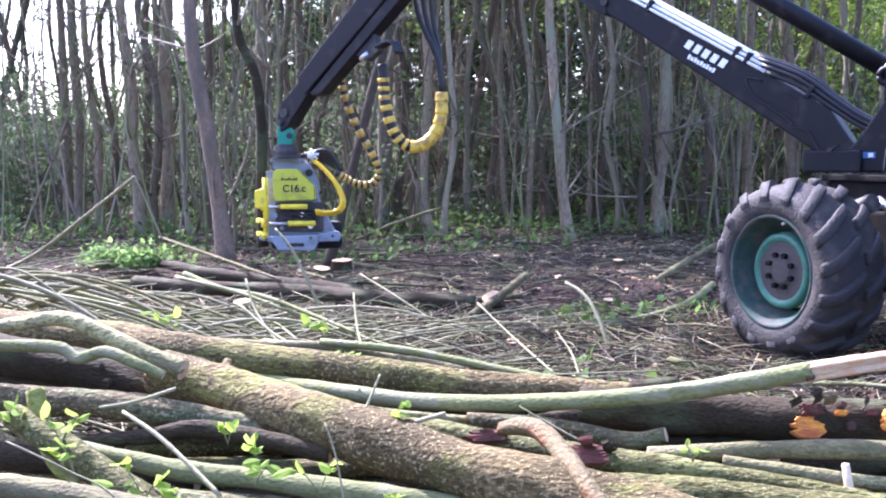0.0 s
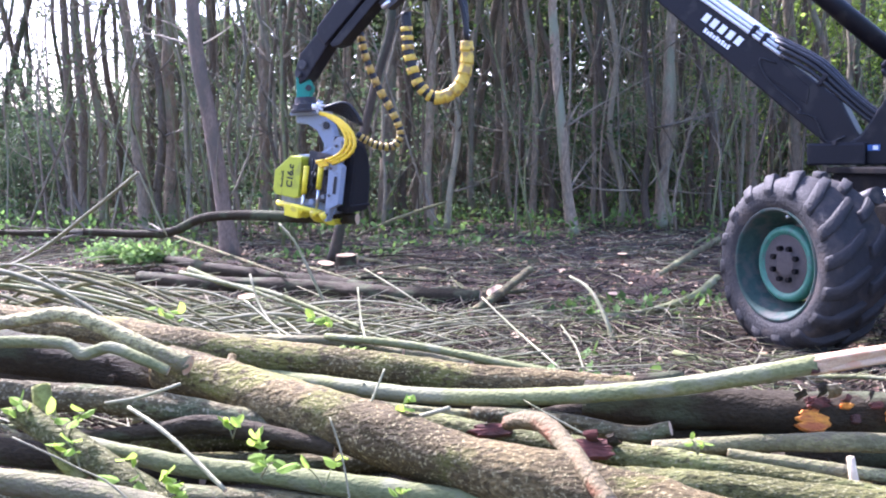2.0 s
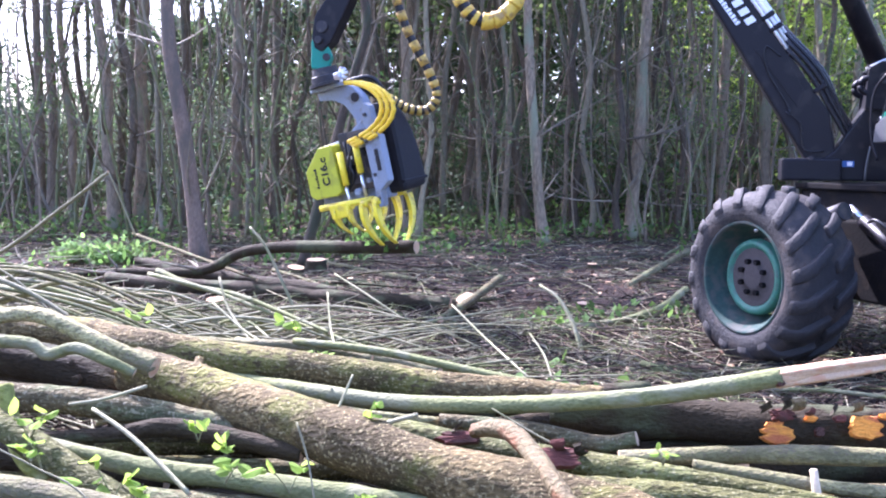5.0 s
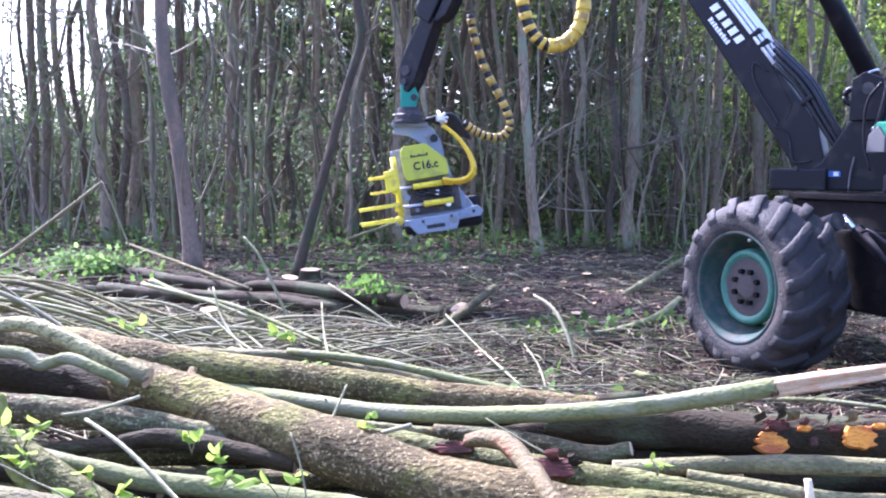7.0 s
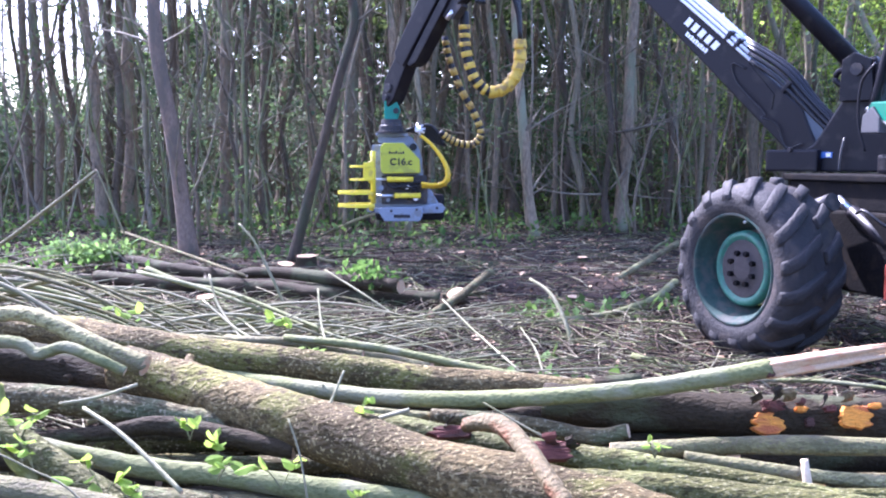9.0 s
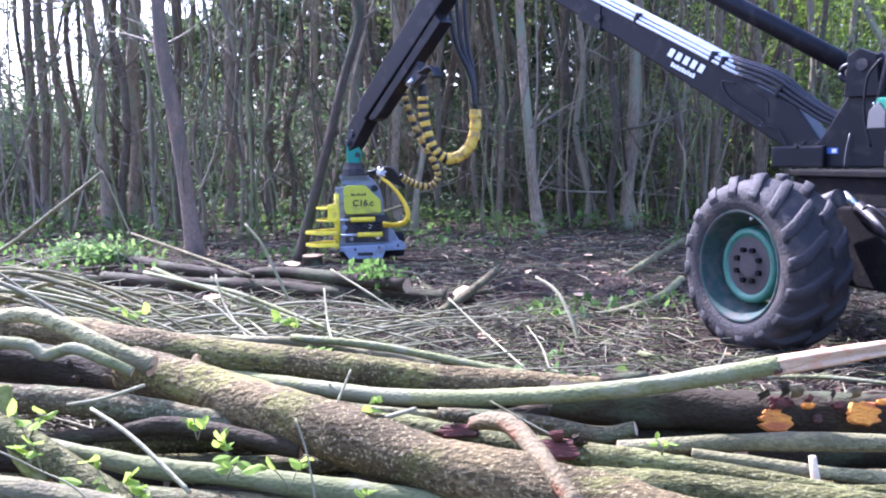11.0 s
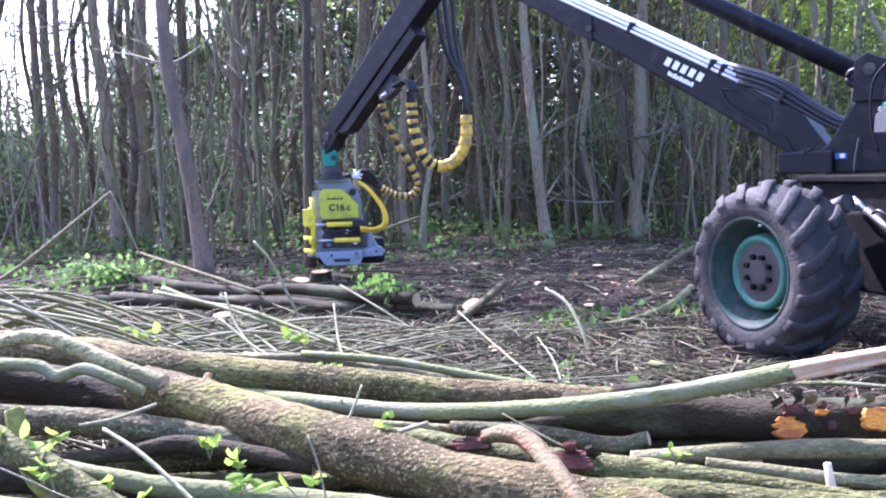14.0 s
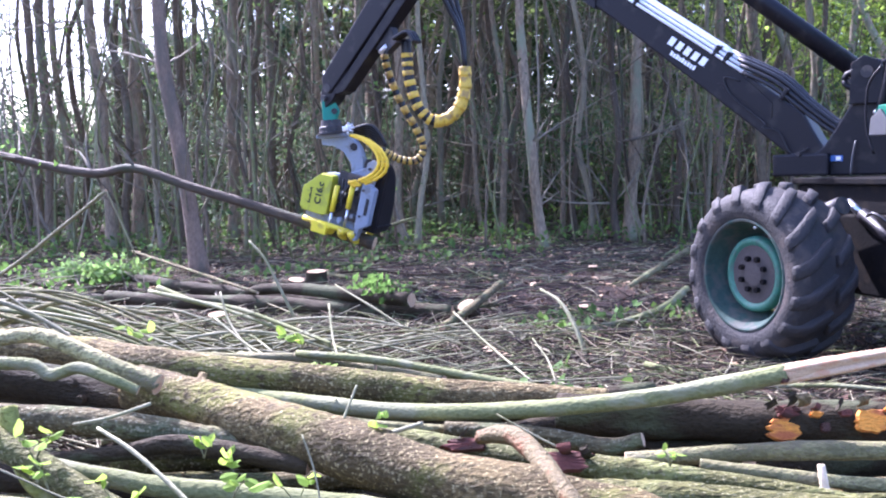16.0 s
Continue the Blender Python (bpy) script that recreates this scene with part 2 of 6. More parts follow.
LONG = (1, 1, 0.25)
M = {
    "brown": mat("bark_brown", (0.112, 0.083, 0.034), spec=0.15, spread=0.6, scale=5, fine=60, bump=1.0, stretch=(0.5, 1, 1), second=(0.12, 0.112, 0.03), share=0.5, vary=0.2, specks=(0.21, 0.175, 0.085)),
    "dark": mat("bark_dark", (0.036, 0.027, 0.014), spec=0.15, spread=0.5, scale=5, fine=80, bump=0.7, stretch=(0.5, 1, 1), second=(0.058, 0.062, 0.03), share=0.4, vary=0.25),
    "grey": mat("bark_grey", (0.13, 0.106, 0.05), spec=0.15, spread=0.55, scale=6, fine=60, bump=0.9, stretch=(0.5, 1, 1), second=(0.12, 0.13, 0.06), share=0.5, vary=0.2, specks=(0.22, 0.20, 0.12)),
    "green": mat("bark_green", (0.155, 0.164, 0.068), spec=0.15, spread=0.4, scale=7, fine=80, bump=0.5, stretch=(0.6, 1, 1), second=(0.185, 0.185, 0.105), share=0.5, vary=0.12),
    "moss": mat("bark_mossy", (0.085, 0.082, 0.025), spec=0.15, spread=0.6, scale=6, fine=60, bump=1.0, stretch=(0.5, 1, 1), second=(0.125, 0.13, 0.045), share=0.5, vary=0.15, specks=(0.18, 0.17, 0.085)),
    "yellowmoss": mat("bark_yellow_moss", (0.19, 0.20, 0.05), spec=0.15, spread=0.4, scale=6, fine=50, bump=0.8, second=(0.26, 0.26, 0.10), share=0.5),
    "pale": mat("bark_pale", (0.235, 0.218, 0.10), spec=0.15, specks=(0.14, 0.12, 0.07), spread=0.4, scale=9, fine=80, bump=0.7, stretch=(0.6, 1, 1), second=(0.17, 0.155, 0.085), share=0.55, vary=0.15),
    "bare": mat("peeled_wood", (0.58, 0.46, 0.30), spread=0.15, scale=7, fine=60, bump=0.2, second=(0.40, 0.34, 0.2), share=0.4),
    "torn": mat("bark_torn", (0.105, 0.078, 0.028), spread=0.4, scale=9, fine=45, bump=0.9, second=(0.14, 0.058, 0.018), share=0.2),
    "cut": mat("sawn_wood", (0.50, 0.36, 0.22), rough=0.9, spread=0.2, scale=25, fine=140, bump=0.3, second=(0.46, 0.27, 0.15), share=0.45),
    "scar": mat("torn_wood", (0.74, 0.27, 0.035), rough=0.85, spread=0.4, scale=22, fine=140, bump=0.35, stretch=(0.3, 1, 1), second=(0.42, 0.12, 0.035), share=0.5),
    "redbark": mat("stripped_red_bark", (0.12, 0.038, 0.026), rough=0.85, spread=0.45, scale=18, fine=80, bump=0.3, stretch=(0.3, 1, 1), second=(0.06, 0.028, 0.018), share=0.5),
    "trunk": mat("trunk_bark", (0.20, 0.152, 0.096), spread=0.6, scale=3, fine=30, bump=0.9, second=(0.16, 0.165, 0.098), share=0.42, stretch=(1, 1, 0.3), vary=0.4),
    # darker bark tone; on the deeper trees it stands in for canopy shade
    "trunk_dark": mat("dark_shaded_trunk_bark", (0.105, 0.076, 0.046), spread=0.5, scale=3, fine=30, bump=0.9, second=(0.07, 0.075, 0.038), share=0.45, stretch=(1, 1, 0.3), vary=0.45),
    "trunk_pale": mat("lichen_trunk_bark", (0.235, 0.20, 0.125), spread=0.4, scale=4, fine=35, bump=0.8, second=(0.18, 0.155, 0.098), share=0.5, stretch=(1, 1, 0.3), vary=0.35),
    "twig": mat("dry_twig", (0.20, 0.168, 0.112), spread=0.3, scale=6, fine=40, bump=0.3, second=(0.14, 0.12, 0.09), share=0.5, vary=0.3),
    "brush": scrap_mat("brushwood", ((0.024, 0.017, 0.013), (0.075, 0.052, 0.035), (0.11, 0.09, 0.058), (0.11, 0.12, 0.05), (0.26, 0.235, 0.15))),
    "whip": mat("pale_whip_bark", (0.225, 0.21, 0.12), spread=0.3, scale=5, fine=50, bump=0.3, second=(0.18, 0.175, 0.085), share=0.5, vary=0.3),
    "wrap_dark": mat("worn_spiral_wrap", (0.45, 0.31, 0.06), rough=0.55, spread=0.25, scale=12, fine=50, bump=0.08, second=(0.2, 0.13, 0.05), share=0.45),
    "litter": scrap_mat("leaf_litter", ((0.038, 0.022, 0.016), (0.095, 0.054, 0.037), (0.135, 0.08, 0.053), (0.08, 0.048, 0.035), (0.27, 0.17, 0.10))),
    "trunk_red": mat("reddish_bark", (0.20, 0.14, 0.098), spread=0.45, scale=3, fine=45, bump=0.8, second=(0.125, 0.10, 0.072), share=0.42, stretch=(1, 1, 0.4)),
    "soil": ground_mat(),
    "leaf": leaf_mat("leaf_green", (0.060, 0.098, 0.042), 0.35, 0.38),
    "herb": leaf_mat("herb_leaf", (0.085, 0.15, 0.038), 0.45, 0.35),
    # light green of fresh sprigs; also paints the backlit foliage at the right
    "leaf_light": leaf_mat("leaf_fresh_and_backlit_green", (0.21, 0.32, 0.055), 0.3),
    "fern": leaf_mat("shoot_leaf", (0.15, 0.255, 0.075), 0.3),
    "leaf_mid": leaf_mat("leaf_mid_green", (0.085, 0.17, 0.04), 0.35),
    "canopy": leaf_mat("canopy_leaf", (0.058, 0.088, 0.026), 0.5),
    "tyre": mat("tyre_rubber", (0.022, 0.020, 0.020), rough=0.75, spread=0.35, scale=6, fine=40, bump=0.4, second=(0.046, 0.036, 0.030), share=0.4),
    "rim": mat("rim_green_paint", (0.026, 0.052, 0.044), spec=0.2, rough=0.75, spread=0.25, scale=9, fine=40, bump=0.1, second=(0.055, 0.06, 0.052), share=0.6),
    "disc": mat("disc_green_paint", (0.035, 0.14, 0.095), rough=0.55, spread=0.25, scale=12, fine=40, bump=0.1, second=(0.045, 0.10, 0.08), share=0.3),
    "hub": mat("hub_grey_dust", (0.048, 0.040, 0.038), rough=0.8, spread=0.25, scale=12, fine=60, bump=0.2),
    "black": mat("black_crane_paint", (0.010, 0.009, 0.012), spec=0.22, rough=0.43, spread=0.2, scale=6, fine=60, bump=0.04, second=(0.022, 0.02, 0.02), share=0.3),
    "housing": mat("sooty_black_steel", (0.011, 0.010, 0.012), rough=0.6, spec=0.2, spread=0.35, scale=14, fine=50, bump=0.1),
    "grime": mat("grimy_black_steel", (0.007, 0.0065, 0.007), rough=0.8, spec=0.1, spread=0.4, scale=9, fine=45, bump=0.2, second=(0.014, 0.011, 0.009), share=0.4),
    "rubber": mat("black_rubber_hose", (0.012, 0.012, 0.014), rough=0.45, spread=0.2, bump=0.05),
    "dull": mat("dirty_black_steel", (0.03, 0.028, 0.03), rough=0.6, spread=0.3, scale=8, fine=40, bump=0.15, second=(0.075, 0.06, 0.05), share=0.45),
    "silver": mat("polished_steel", (0.62, 0.62, 0.64), rough=0.28, metal=0.9, spread=0.1, bump=0.03),
    "pipe": mat("painted_steel_pipe", (0.80, 0.80, 0.80), rough=0.3, metal=0.3, spread=0.1, bump=0.03),
    "head": mat("grey_blue_paint", (0.22, 0.255, 0.31), rough=0.45, spread=0.15, scale=8, fine=50, bump=0.05, second=(0.17, 0.18, 0.19), share=0.35),
    "yellow": mat("yellow_paint", (0.75, 0.62, 0.03), rough=0.42, spread=0.12, scale=10, fine=60, bump=0.05, second=(0.5, 0.38, 0.05), share=0.3),
    "cover": mat("lime_yellow_cover", (0.43, 0.45, 0.03), rough=0.4, spread=0.08, scale=6, fine=60, bump=0.03, second=(0.30, 0.31, 0.04), share=0.3),
    "hose_y": mat("yellow_hose", (0.76, 0.50, 0.02), rough=0.4, spread=0.1, bump=0.04),
    "wrap": mat("yellow_spiral_wrap", (0.64, 0.43, 0.05), rough=0.5, spread=0.2, scale=12, fine=50, bump=0.08, second=(0.35, 0.22, 0.06), share=0.4),
    "link": mat("green_link_paint", (0.01, 0.22, 0.15), rough=0.45, spread=0.15, bump=0.05),
    "white": mat("white_lettering", (0.8, 0.8, 0.8), rough=0.5, spread=0.05, bump=0.0),
    "ink": mat("black_lettering", (0.01, 0.01, 0.012), rough=0.5, spread=0.05, bump=0.0),
    "blue": mat("blue_sticker", (0.05, 0.13, 0.36), rough=0.4, spread=0.1, bump=0.0),
    "cab": mat("cab_green_paint", (0.0, 0.16, 0.095), rough=0.35, spread=0.1, bump=0.02),
    "lampbox": mat("grey_plastic", (0.075, 0.075, 0.078), rough=0.55, spread=0.12, bump=0.05),
    "red": mat("red_paint", (0.20, 0.035, 0.025), rough=0.5, spread=0.2, bump=0.05),
    "rust": mat("rusty_steel", (0.20, 0.06, 0.035), rough=0.8, spread=0.3, bump=0.2),
}
glass = bpy.data.materials.new("cab_glass")
glass.use_nodes = True
gb = glass.node_tree.nodes["Principled BSDF"]
gb.inputs["Base Color"].default_value = (0.25, 0.3, 0.3, 1)
gb.inputs["Roughness"].default_value, gb.inputs["Transmission Weight"].default_value = 0.05, 0.8
M["glass"] = glass


# ---- shaping helpers ----
def height(x, y):
    """The ground: level where the camera stands, rising a little towards the wood."""
    up = 0.02 * min(max(0.0, y - 9), 14)
    near = 1.0 if abs(x) < 60 and -30 < y < 90 else 0.0
    return up + near * (0.05 * noise.noise((x * 0.6, y * 0.6, 0)) + 0.02 * noise.noise((x * 2.1, y * 2.1, 4)))


def mesh_of(name, bm, materials, smooth=True):
    me = bpy.data.meshes.new(name)
    bm.normal_update()
    bm.to_mesh(me)
    bm.free()
    for m in materials if isinstance(materials, (list, tuple)) else [materials]:
        me.materials.append(m)
    if smooth:
        me.polygons.foreach_set("use_smooth", [True] * len(me.polygons))
    return me


def part(name, bm, material, parent=None, label="", at=None, smooth=False):
    ob = new(name, mesh_of(name, bm, material, smooth))
    if parent:
        ob.parent = parent
    if at is not None:
        ob.matrix_basis = at
    return tagged(ob, label) if label else ob


def spline(points, steps):
    """Catmull-Rom through tuples of any width."""
    p = [np.array(q, float) for q in points]
    if len(p) == 2:
        return [p[0] + (p[1] - p[0]) * k / steps for k in range(steps + 1)]
    p = [2 * p[0] - p[1], *p, 2 * p[-1] - p[-2]]
    out = []
    for a, b, c, d in zip(p, p[1:], p[2:], p[3:]):
        for k in range(steps):
            t = k / steps
            out.append(0.5 * (2 * b + (c - a) * t + (2 * a - 5 * b + 4 * c - d) * t * t + (3 * b - a - 3 * c + d) * t ** 3))
    out.append(p[-2])
    return out


def tube(bm, points, segs=8, steps=4, rough=0.0, seed=0.0, cap=1, curve=True):
    """A tapered tube through (x, y, z, radius); its end faces take material slot cap."""
    pts = spline(points, steps) if curve else [np.array(q, float) for q in points]
    rings, prev = [], None
    for i, q in enumerate(pts):
        a, b = pts[max(i - 1, 0)], pts[min(i + 1, len(pts) - 1)]
        d = Vector(b[:3] - a[:3]).normalized()
        if prev is None:
            prev = d.orthogonal().normalized()
        u = (prev - d * prev.dot(d)).normalized()
        prev, w = u, d.cross(u)
        ring = []
        for k in range(segs):
            an = 2 * math.pi * k / segs
            v = u * math.cos(an) + w * math.sin(an)
            r = max(q[3], 0.0015)
            if rough:
                r *= 1 + 0.5 * rough * noise.noise((q[0] * 2.3 + seed, q[1] * 2.3, q[2] * 2.3))
                s = Vector(q[:3]) * 3.0 + v * 1.1 + Vector((seed, 0, 0))
                r *= 1 + rough * noise.noise(s) + rough * 0.6 * noise.noise(s * 3.7) + rough * 0.3 * noise.noise(s * 9.1)
            ring.append(bm.verts.new(Vector(q[:3]) + v * r))
        rings.append(ring)
    for r0, r1 in zip(rings, rings[1:]):
        for k in range(segs):
            bm.faces.new((r0[k], r0[(k + 1) % segs], r1[(k + 1) % segs], r1[k])).smooth = True
    for ring, flip in ((rings[0], True), (rings[-1], False)):
        face = bm.faces.new(list(reversed(ring)) if flip else ring)
        face.material_index = cap
    return bm


def prism(bm, outline, axis, lo, hi, bevel=0.0):
    """An outline of 2D points pushed along an axis from lo to hi, with softened edges."""
    def v3(p, h):
        return {"x": (h, *p), "y": (p[0], h, p[1]), "z": (*p, h)}[axis]
    a = [bm.verts.new(v3(p, lo)) for p in outline]
    b = [bm.verts.new(v3(p, hi)) for p in outline]
    faces = [bm.faces.new(a), bm.faces.new(list(reversed(b)))]
    k = len(a)
    for i in range(k):
        faces.append(bm.faces.new((a[i], b[i], b[(i + 1) % k], a[(i + 1) % k])))
    bmesh.ops.recalc_face_normals(bm, faces=faces)
    if bevel:
        edges = list({e for f in faces for e in f.edges})
        bmesh.ops.bevel(bm, geom=edges, offset=bevel, segments=2, affect="EDGES", profile=0.6)
    return bm


def box(bm, lo, hi, bevel=0.0):
    return prism(bm, [(lo[0], lo[1]), (hi[0], lo[1]), (hi[0], hi[1]), (lo[0], hi[1])], "z", lo[2], hi[2], bevel)


def rod(bm, a, b, r, segs=12):
    return tube(bm, [(*a, r), (*b, r)], segs, 1, cap=0)


def oval_leaf(bm, p, size, rng):
    """A rounded leaf of six edges, cupped a little."""
    d = Vector((rng.uniform(-1, 1), rng.uniform(-1, 0.4), rng.uniform(-0.3, 0.9))).normalized()
    s = d.cross(Vector((rng.uniform(-0.6, 0.6), rng.uniform(-0.9, 0.1), 1))).normalized() * size * 0.29
    up = d.cross(s).normalized() * size * 0.05
    a = Vector(p)
    mid = [bm.verts.new(a + d * size * t - up) for t in (0, 0.5, 1)]
    left = [bm.verts.new(a + d * size * t + s * w + up) for t, w in ((0.22, 0.8), (0.52, 1), (0.8, 0.7))]
    right = [bm.verts.new(a + d * size * t - s * w + up) for t, w in ((0.22, 0.8), (0.52, 1), (0.8, 0.7))]
    for side in (left, right):
        bm.faces.new((mid[0], side[0], side[1], mid[1]))
        bm.faces.new((mid[1], side[1], side[2], mid[2]))


def leaf(bm, p, size, rng, slot=0, droop=0.0):
    """One pointed leaf, folded a little along its middle."""
    d = Vector((rng.uniform(-1, 1), rng.uniform(-1, 1), rng.uniform(-0.7, 0.7) - droop)).normalized()
    s = d.cross(Vector((rng.uniform(-0.4, 0.4), rng.uniform(-0.4, 0.4), 1))).normalized() * size * 0.3
    up = Vector((0, 0, size * 0.06))
    a, b = Vector(p), Vector(p) + d * size
    m = Vector(p) + d * size * 0.45
    vs = [bm.verts.new(a), bm.verts.new(m + s + up), bm.verts.new(b), bm.verts.new(m - s + up)]
    bm.faces.new(vs).material_index = slot


# ---- ground ----
def build_ground():
    def steps(lo, hi, near_lo, near_hi, fine):
        xs = list(np.arange(near_lo, near_hi + 1e-6, fine))
        s, x = fine, near_hi
        while x < hi:
            s *= 1.35
            x += s
            xs.append(x)
        s, x = fine, near_lo
        while x > lo:
            s *= 1.35
            x -= s
            xs.insert(0, x)
        return xs
    xs, ys = steps(-900, 900, -14, 14, 0.25), steps(-300, 1500, 1, 28, 0.25)
    verts = [(x, y, height(x, y)) for y in ys for x in xs]
    w = len(xs)
    faces = [(j * w + i, j * w + i + 1, (j + 1) * w + i + 1, (j + 1) * w + i) for j in range(len(ys) - 1) for i in range(w - 1)]
    me = bpy.data.meshes.new("ground")
    me.from_pydata(verts, [], faces)
    me.materials.append(M["soil"])
    me.polygons.foreach_set("use_smooth", [True] * len(me.polygons))
    tagged(new("ground", me), "dark forest soil with leaf litter, moss and wood chips", "ground", kind="structure")


build_ground()


# ---- the machine: wheel, chassis, cab ----
AX = Vector((-0.9397, -0.342, 0))       # out of the wheel's face
FWD = Vector((-0.342, 0.9397, 0))       # along the machine, away from the camera
WHEEL = Vector((2.585, 7.94, 0.69))
COLUMN = Vector((3.75, 8.8, 0))


def machine_frame(origin):
    """Local x: across the machine, out of the near wheel; y: along it towards the camera; z: up."""
    y = -FWD
    m = Matrix((AX, y, Vector((0, 0, 1)))).transposed().to_4x4()
    return Matrix.Translation(origin) @ m


def lathe(bm, profile, segs=64, slot=0):
    """Profile of (x along the axle, radius) turned round the x axis."""
    rings = []
    for k in range(segs):
        a = 2 * math.pi * k / segs
        rings.append([bm.verts.new((x, r * math.cos(a), r * math.sin(a))) for x, r in profile])
    for k in range(segs):
        a, b = rings[k], rings[(k + 1) % segs]
        for i in range(len(profile) - 1):
            f = bm.faces.new((a[i], a[i + 1], b[i + 1], b[i]))
            f.smooth, f.material_index = True, slot
    return bm


def build_machine():
    forester = new("forestry_machine")
    tagged(forester, "dark green and black wheeled forestry machine standing in the clearing", "forestry machine")
    forester.matrix_basis = machine_frame((WHEEL.x, WHEEL.y, 0))
    R = 0.655
    # wheel
    bm = lathe(bmesh.new(), [(-0.26, 0.42), (-0.275, 0.47), (-0.285, 0.54), (-0.26, 0.60), (-0.22, 0.635), (-0.1, R), (0, R + 0.004), (0.1, R), (0.22, 0.635),
                             (0.26, 0.60), (0.285, 0.54), (0.28, 0.47), (0.258, 0.418), (0.24, 0.40)], 72)
    wheel = part("wheel", bm, M["tyre"], forester, "muddy black tractor tyre with deep lugs", pose(0, 0, WHEEL.z, 0, 0, 6), True)
    lug = bmesh.new()
    k = 7
    lo, hi = [], []
    for i in range(k):
        s = i / (k - 1)
        x = 0.01 + 0.275 * s
        swing = 0.30 * s ** 1.15
        rr = R + 0.002 - max(0, s - 0.58) ** 2 * 0.62
        for side in (0, 1):
            an = swing + (0.15 + 0.05 * s) * (side - 0.5)
            lo.append((x, (rr - 0.02) * math.sin(an), (rr - 0.02) * math.cos(an)))
            ah = swing + (0.122 + 0.04 * s) * (side - 0.5)
            h = 0.044 - 0.024 * s * s
            hi.append((x + (0.012 if i == k - 1 else 0), (rr + h) * math.sin(ah), (rr + h) * math.cos(ah)))
    lv, hv = [lug.verts.new(p) for p in lo], [lug.verts.new(p) for p in hi]
    for i in range(k - 1):
        a, b = 2 * i, 2 * i + 2
        lug.faces.new((hv[a], hv[a + 1], hv[b + 1], hv[b]))
        lug.faces.new((lv[a], hv[a], hv[b], lv[b]))
        lug.faces.new((lv[a + 1], lv[b + 1], hv[b + 1], hv[a + 1]))
    lug.faces.new((lv[0], lv[1], hv[1], hv[0]))
    lug.faces.new((lv[-2], hv[-2], hv[-1], lv[-1]))
    bmesh.ops.recalc_face_normals(lug, faces=lug.faces)
    bmesh.ops.bevel(lug, geom=lug.edges[:], offset=0.007, segments=1, affect="EDGES")
    me = mesh_of("lug", lug, M["tyre"], True)
    for i in range(16):
        for side in (0, 1):
            ob = new("lug", me)
            ob.parent = wheel
            turn = 2 * math.pi * (i + 0.5 * side) / 16
            mtx = Matrix.Rotation(turn, 4, "X")
            ob.matrix_basis = mtx if side == 0 else mtx @ Matrix.Rotation(math.pi, 4, "Z")
    bm = lathe(bmesh.new(), [(0.258, 0.432), (0.268, 0.42), (0.258, 0.405), (0.235, 0.395), (0.19, 0.38), (0.17, 0.36), (0.10, 0.352), (0.085, 0.325), (0.03, 0.315), (0.02, 0.29)], 64)
    rim = part("rim", bm, M["rim"], wheel, "green painted steel rim with worn dusty edge", None, True)
    rim.matrix_basis = pose(0.004, 0, 0)
    disc = lathe(bmesh.new(), [(0.02, 0.292), (0.075, 0.285), (0.09, 0.265), (0.085, 0.235), (0.06, 0.22), (0.06, 0.20)], 64)
    part("wheel_disc", disc, M["disc"], wheel, "worn green wheel disc", pose(0.08, 0, 0), True)
    bm = lathe(bmesh.new(), [(0.075, 0.222), (0.078, 0.20), (0.072, 0.11), (0.085, 0.10), (0.088, 0.075), (0.09, 0.0)], 40)
    part("hub", bm, M["hub"], wheel, "dusty grey wheel hub", pose(0.076, 0, 0), True)
    for i in range(8):
        a = 2 * math.pi * (i + 0.5) / 8
        bm = rod(bmesh.new(), (0.13, 0.125 * math.cos(a), 0.125 * math.sin(a)), (0.185, 0.125 * math.cos(a), 0.125 * math.sin(a)), 0.021, 6)
        part("wheel_nut", bm, M["grime"], wheel)
    bm = rod(bmesh.new(), (0.18, 0.1, 0.385), (0.235, 0.09, 0.36), 0.012, 8)
    part("valve", bm, M["silver"], wheel)
    # axle and chassis
    bm = rod(bmesh.new(), (0.02, 0, WHEEL.z), (-1.6, 0, WHEEL.z), 0.13, 16)
    part("axle", bm, M["dull"], forester)
    bm = prism(bmesh.new(), [(-1.5, 0.55), (-1.5, 1.12), (1.4, 1.12), (2.2, 0.95), (2.2, 0.6), (0.7, 0.5)], "x", -1.75, -0.62, 0.02)
    part("chassis", bm, M["grime"], forester, "dirty black steel chassis")
    bm = box(bmesh.new(), (-2.15, -0.62, 1.345), (-0.72, 0.60, 1.40), 0.012)
    part("deck", bm, M["grime"], forester, "black steel deck littered with bark")
    bm = box(bmesh.new(), (-2.1, -0.58, 1.12), (-0.76, 0.55, 1.343), 0.01)
    part("crane_support", bm, M["grime"], forester)
    bm = bmesh.new()
    rod(bm, (-0.47, 0.02, 1.12), (-0.47, 0.27, 1.20), 0.07, 14)
    part("grease_fitting", bm, M["dull"], forester)
    # stabilising cylinder beside the wheel
    cyl = part("hydraulic_cylinder", rod(bmesh.new(), (-0.62, 0.30, 1.13), (-0.70, 0.80, 0.78), 0.055, 16), M["black"], forester, "black hydraulic cylinder")
    part("piston_rod", rod(bmesh.new(), (-0.60, 0.17, 1.22), (-0.62, 0.30, 1.13), 0.032, 14), M["silver"], cyl, "bright steel piston rod")
    part("hydraulic_hose", tube(bmesh.new(), [(-0.56, 0.42, 1.12, 0.013), (-0.52, 0.55, 1.14, 0.013), (-0.6, 0.75, 1.02, 0.013), (-0.8, 0.9, 1.1, 0.013)], 8, 5, cap=0), M["rubber"], forester)
